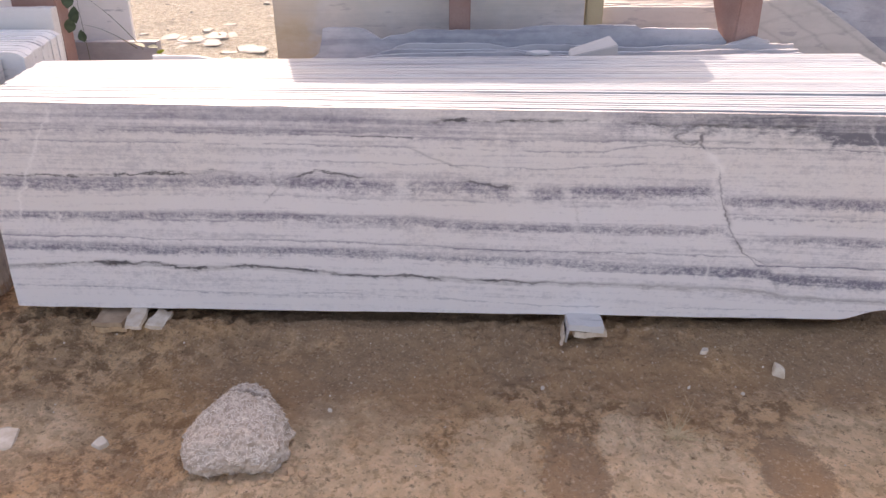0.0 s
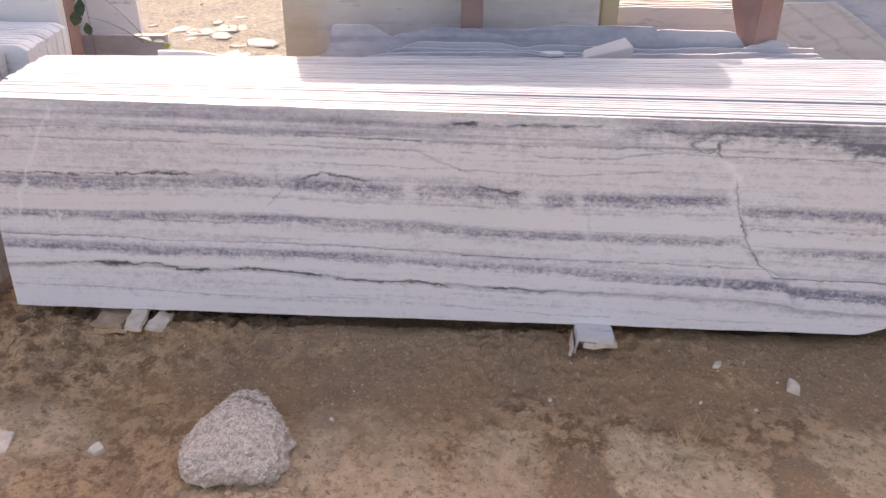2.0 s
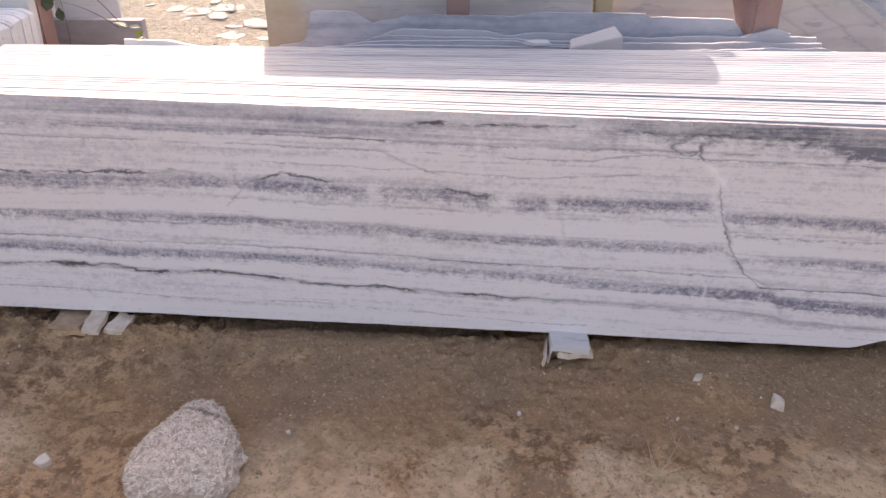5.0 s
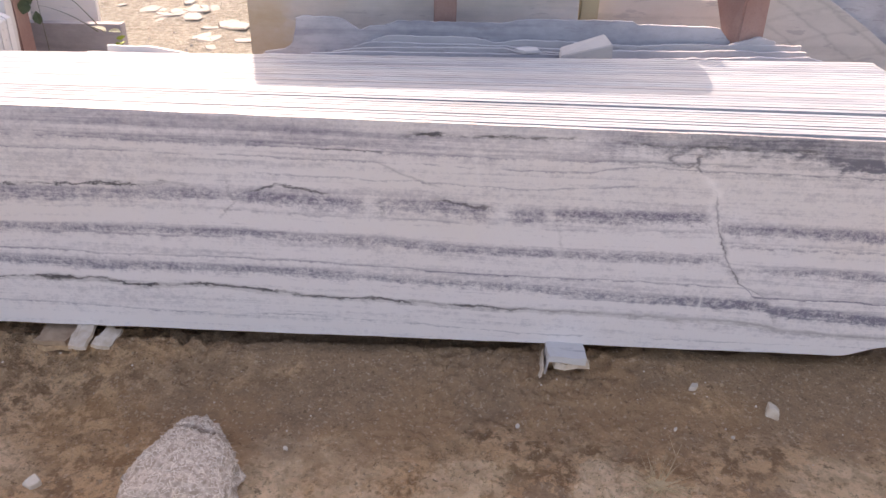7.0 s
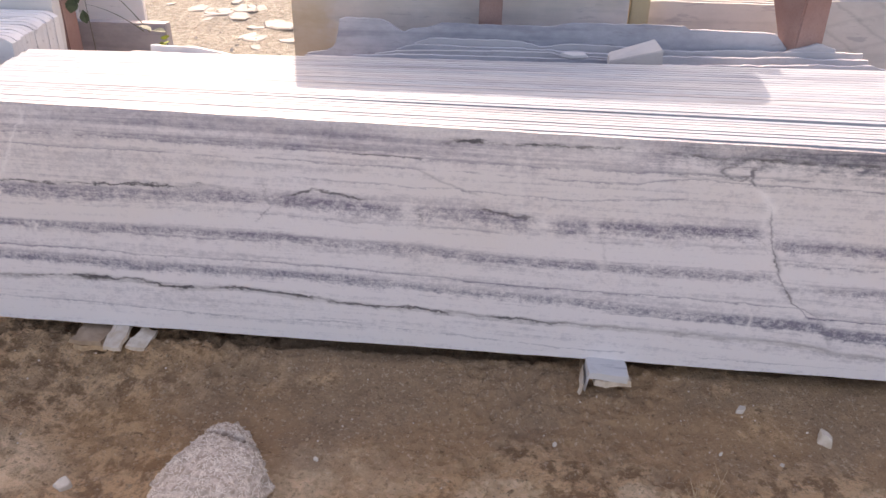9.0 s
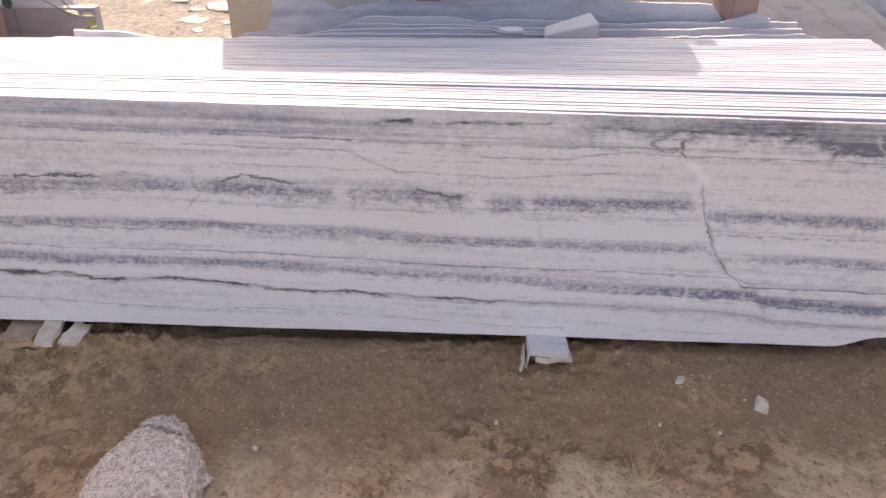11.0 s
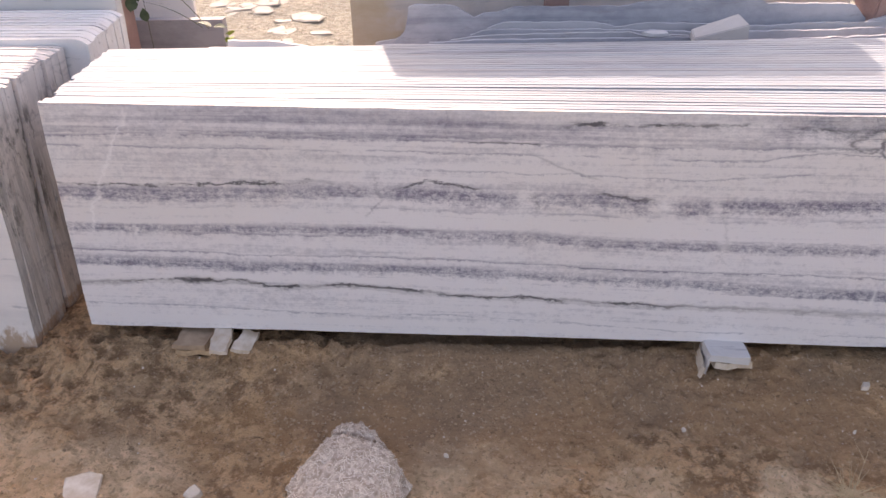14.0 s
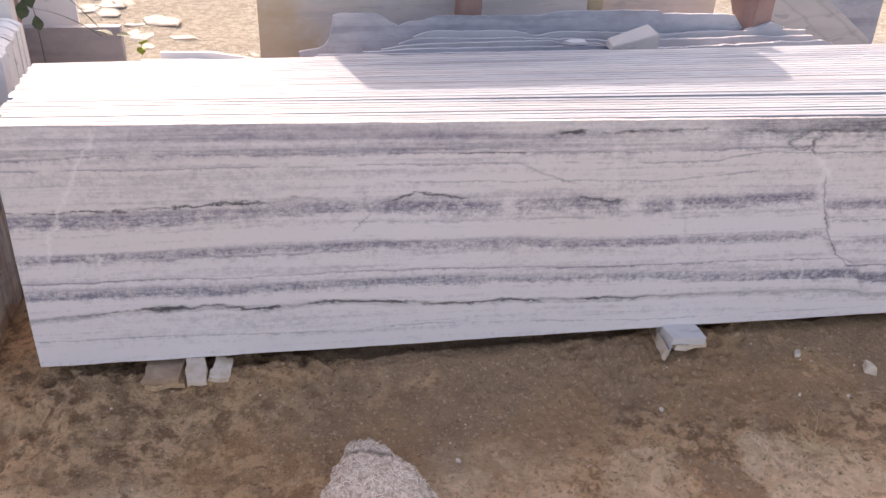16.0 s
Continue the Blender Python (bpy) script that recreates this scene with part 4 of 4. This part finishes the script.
lump()
loose = [(1.134, 2.145, 0.058, 0.055, 0.045), (0.905, 2.235, 0.055, 0.028, 0.014), (0.329, 2.075, 0.022, 0.016, 0.008), (0.806, 2.06, 0.012, 0.02, 0.008),
         (0.981, 2.044, 0.016, 0.014, 0.009), (-0.357, 1.955, 0.018, 0.026, 0.010), (-1.87, 2.275, 0.105, 0.06, 0.014), (-1.35, 1.815, 0.17, 0.12, 0.012),
         (-1.038, 1.825, 0.055, 0.05, 0.026), (-1.885, 2.186, 0.035, 0.02, 0.008)]
for i, (x, y, a, b, c) in enumerate(loose):
    thing("marble_chip", shard(a, b, c, 600 + i, 6), M_CHIP, "small broken white marble chip lying on the earth", "stone chip", "chips on the ground", pose(x, y, on_ground(x, y) - 0.15 * c, 6 * (i % 3) - 4, 5 * (i % 2), 47 * i))

# flat fragments on the sand behind
r = random.Random(11)
for i in range(46):
    x, y = (r.gauss(-2.2, 0.17), r.gauss(7.1, 0.22)) if i < 16 else (r.gauss(-1.70, 0.12), r.gauss(6.5, 0.16)) if i < 26 else (r.uniform(-3.0, -0.9), r.uniform(5.2, 9.2))
    a = r.uniform(0.12, 0.33) if i < 26 else r.uniform(0.06, 0.2)
    thing("marble_fragment", shard(a, a * r.uniform(0.5, 0.85), r.uniform(0.009, 0.017), 700 + i, r.choice((5, 5, 6))), M_SANDCHIP, "flat broken marble piece lying on sunlit sand", "stone fragment", "fragments on the sand", pose(x, y, on_ground(x, y) + 0.004 * (i % 4) - 0.008, r.uniform(-4, 4), r.uniform(-4, 4), r.uniform(0, 360)))


def grit():
    """Countless crumbs and clods on the near ground."""
    r = random.Random(21)
    for name, mat, count, lo, hi, label in (("soil_crumbs", M_CLOD, 1500, 0.002, 0.0065, "crumbs of dry brown soil"), ("marble_grit", M_CHIP, 300, 0.0012, 0.0036, "tiny white marble crumbs on the earth")):
        verts, faces = [], []
        for _ in range(count):
            x, y = r.uniform(-2.3, 1.9), r.uniform(1.45, 2.42)
            for _ in range(6):
                if mat is M_CHIP or noise.noise((x * 2.2, y * 2.2, 11.0)) + 0.45 * (x < -0.7) > 0.38:
                    break
                x, y = r.uniform(-2.3, 1.9), r.uniform(1.45, 2.42)
            s = r.uniform(lo, hi) * (r.random() ** 2.0 * 1.2 + 0.35)
            z, a = ground_z(x, y), r.uniform(0, 6.28)
            k = len(verts)
            for q in range(5):
                e = s * r.uniform(0.7, 1.2)
                verts.append((x + e * math.cos(a + 1.257 * q), y + e * math.sin(a + 1.257 * q), z - 0.1 * s))
            for q in range(3):
                e = s * r.uniform(0.35, 0.75)
                verts.append((x + e * math.cos(a + 2.094 * q), y + e * math.sin(a + 2.094 * q), z + s * r.uniform(0.45, 0.8)))
            faces += [(k + 5, k + 6, k + 7), (k, k + 1, k + 5), (k + 1, k + 6, k + 5), (k + 1, k + 2, k + 6), (k + 2, k + 3, k + 6), (k + 3, k + 7, k + 6), (k + 3, k + 4, k + 7), (k + 4, k, k + 5), (k + 4, k + 5, k + 7)]
        me = bpy.data.meshes.new(name)
        me.from_pydata(verts, [], faces)
        me.materials.append(mat)
        tagged(new(name, me), label, "soil" if mat is M_CLOD else "gravel", kind="stuff")


grit()


def blade(bm, root, tip, width, sag, bend=6):
    """A tapering blade or stem from root to tip."""
    root, tip = Vector(root), Vector(tip)
    way = tip - root
    across = way.cross(Vector((0, 0, 1)))
    across = (across if across.length > 1e-5 else Vector((1, 0, 0))).normalized()
    up = across.cross(way).normalized()
    rows = []
    for i in range(bend + 1):
        f = i / bend
        p = root + way * f + Vector((0, 0, sag * 4 * f * (1 - f)))
        w = width * (1 - 0.85 * f)
        rows.append([bm.verts.new(p + across * w), bm.verts.new(p + up * w), bm.verts.new(p - across * w)])
    for a, b in zip(rows, rows[1:]):
        for j in range(3):
            bm.faces.new((a[j], a[(j + 1) % 3], b[(j + 1) % 3], b[j]))


def tuft(x, y, count, reach, mat, label, category, seed, flat=1.0, stalk=None):
    r = random.Random(seed)
    bm = bmesh.new()
    z = ground_z(x, y)
    for _ in range(count):
        a, q = r.uniform(0, 6.28), reach * (0.25 + 0.75 * r.random() ** 1.6)
        blade(bm, (0.02 * r.uniform(-1, 1), 0.02 * r.uniform(-1, 1), -0.002), (q * math.cos(a), q * math.sin(a), 0.006 + flat * q * r.uniform(0.02, 0.34)), r.uniform(0.0008, 0.0017), q * 0.10 * flat)
    if stalk:
        blade(bm, (0.01, 0.01, 0.0), stalk, 0.0018, -0.012)
        blade(bm, tuple(0.72 * q for q in stalk), (stalk[0] * 0.6, stalk[1] * 1.25, stalk[2] * 1.2), 0.0009, 0.0)
    thing("grass_tuft", bm, mat, label, category, m=pose(x, y, z))


tuft(0.705, 1.83, 70, 0.15, M_GRASS, "dry trampled grass tuft growing in bare earth", "grass", 31, 0.45, (0.085, 0.12, 0.05))
tuft(1.60, 2.27, 14, 0.05, M_LEAF, "small green weed at the foot of the stack", "weed", 32)


def vine():
    """A climber on the red post: stems and a few broad leaves."""
    base = new("climbing_plant")
    base.location = (-1.70, 3.80, 0.0)
    tagged(base, "green climbing plant with a few broad leaves by a post", "plant")
    bm = bmesh.new()
    blade(bm, (-0.02, 0.03, 0.0), (-0.03, 0.02, 0.98), 0.006, 0.0, 8)
    blade(bm, (0.22, 0.08, 0.66), (-0.03, 0.02, 0.95), 0.004, 0.03, 8)
    blade(bm, (0.20, 0.06, 0.67), (-0.02, 0.0, 0.80), 0.004, 0.02, 8)
    part("stem", bm, M_STEM, base, "thin brownish stems")
    for i, (x, y, z, s, rx, ry, rz) in enumerate(((-0.04, -0.05, 0.92, 0.075, 70, 10, 20), (-0.01, -0.07, 0.86, 0.085, 65, -15, -10), (-0.05, -0.06, 0.81, 0.075, 75, 20, 35), (0.0, -0.06, 0.76, 0.06, 80, -10, 5), (0.02, -0.06, 0.96, 0.06, 50, 0, -40), (0.22, 0.02, 0.695, 0.08, 12, 8, 80), (0.30, 0.0, 0.69, 0.06, 8, -10, 110))):
        bm = bmesh.new()
        prof = [(0, 0), (0.25, 0.30), (0.5, 0.36), (0.75, 0.22), (1.0, 0.0)]
        mid = [bm.verts.new((0, s * (a - 0.5), s * 0.05 * math.sin(3 * a))) for a, _ in prof]
        for sg in (-1, 1):
            side = [bm.verts.new((sg * s * w, s * (a - 0.5), s * (0.05 * math.sin(3 * a) + 0.25 * w))) for a, w in prof[1:-1]]
            bm.faces.new((mid[0], mid[1], side[0]))
            for j in range(2):
                bm.faces.new((mid[j + 1], mid[j + 2], side[j + 1], side[j]))
            bm.faces.new((mid[3], mid[4], side[2]))
        leaf = part("leaf", bm, M_LEAF, base)
        leaf.matrix_basis = pose(x, y, z, rx, ry, rz)
        leaf.modifiers.new("thick", "SOLIDIFY").thickness = 0.0012


vine()


def weed(x, y, height, spread, count, seed, label):
    """A thin weed: a stem and a few bright leaves."""
    base = new("weed")
    base.location = (x, y, ground_z(x, y) - 0.01)
    tagged(base, label, "weed", kind="thing")
    r = random.Random(seed)
    bm = bmesh.new()
    blade(bm, (0, 0, 0), (0.02, -0.01, height), 0.004, 0.0, 8)
    part("stem", bm, M_STEM, base)
    for i in range(count):
        a, s = r.uniform(0, 6.28), r.uniform(0.04, 0.06)
        bm = bmesh.new()
        mid = [bm.verts.new((0, s * f, 0.1 * s * math.sin(3 * f))) for f in (0, 0.35, 0.7, 1.0)]
        for sg in (-1, 1):
            e1, e2 = bm.verts.new((sg * 0.38 * s, 0.35 * s, 0.08 * s)), bm.verts.new((sg * 0.30 * s, 0.72 * s, 0.06 * s))
            bm.faces.new((mid[0], mid[1], e1))
            bm.faces.new((mid[1], mid[2], e2, e1))
            bm.faces.new((mid[2], mid[3], e2))
        leaf = part("leaf", bm, M_BRIGHT_LEAF, base)
        leaf.matrix_basis = pose(0.02 + spread * math.cos(a), -0.01 + spread * math.sin(a), height - 0.02 * i, r.uniform(20, 60), 0, r.uniform(0, 360))
        leaf.modifiers.new("thick", "SOLIDIFY").thickness = 0.001


M_BRIGHT_LEAF = plain("yellow_green_leaf", (0.30, 0.36, 0.06), (0.22, 0.30, 0.05), 30.0, 0.5)
weed(-1.33, 3.62, 0.70, 0.012, 3, 3, "yellow-green weed leaves behind the slab stack")

# broken bits among the rough slabs
thing("marble_flake", shard(0.13, 0.06, 0.012, 801, 6), M_PLAIN, "pale broken marble flake lying on slab edges", "stone flake", m=pose(0.43, 3.44, 0.752, 12, 0, 10))
bm = slab_mesh(slab_outline(1.29, 1.49, 0.0, lambda x: 0.785 - 0.25 * abs(x - 1.42), 260.0, 0.008, 0.012, 0.01), 0.02, 0.003, 0.003, 260)
thing("rough_marble_slab", bm, M_ROUGH, "short broken grey slab at the foot of a red post", "stone slab", "rough slabs", pose(0, 3.565, 0, -3.0, 0, 0))

# flakes broken off the dung lump
r = random.Random(77)
for i in range(9):
    x, y = -0.47 + r.uniform(-0.17, 0.07), 1.665 + r.uniform(-0.03, 0.025)
    thing("plaster_flake", shard(r.uniform(0.02, 0.06), r.uniform(0.015, 0.035), r.uniform(0.006, 0.013), 820 + i, 6), M_CLOD, "small flake broken from the dried lump", "flake", "flakes by the lump", pose(x, y, ground_z(x, y) - 0.001, r.uniform(-12, 12), r.uniform(-12, 12), r.uniform(0, 360)))


def sand_pebbles():
    """Small stones and clods strewn over the sunlit sand."""
    r = random.Random(91)
    verts, faces = [], []
    for _ in range(500):
        x, y = r.uniform(-4.0, 3.2), r.uniform(4.5, 9.4)
        s, a, z = r.uniform(0.006, 0.022) * (r.random() ** 2 + 0.4), r.uniform(0, 6.28), ground_z(x, y)
        k = len(verts)
        for q in range(5):
            e = s * r.uniform(0.7, 1.3)
            verts.append((x + e * math.cos(a + 1.257 * q), y + e * math.sin(a + 1.257 * q), z - 0.2 * s))
        for q in range(3):
            e = s * r.uniform(0.35, 0.8)
            verts.append((x + e * math.cos(a + 2.094 * q), y + e * math.sin(a + 2.094 * q), z + s * r.uniform(0.4, 0.8)))
        faces += [(k + 5, k + 6, k + 7), (k, k + 1, k + 5), (k + 1, k + 6, k + 5), (k + 1, k + 2, k + 6), (k + 2, k + 3, k + 6), (k + 3, k + 7, k + 6), (k + 3, k + 4, k + 7), (k + 4, k, k + 5), (k + 4, k + 5, k + 7)]
    me = bpy.data.meshes.new("sand_pebbles")
    me.from_pydata(verts, [], faces)
    me.materials.append(M_SANDCHIP)
    tagged(new("sand_pebbles", me), "small stones and crumbs strewn over dry sand", "gravel", kind="stuff")


sand_pebbles()
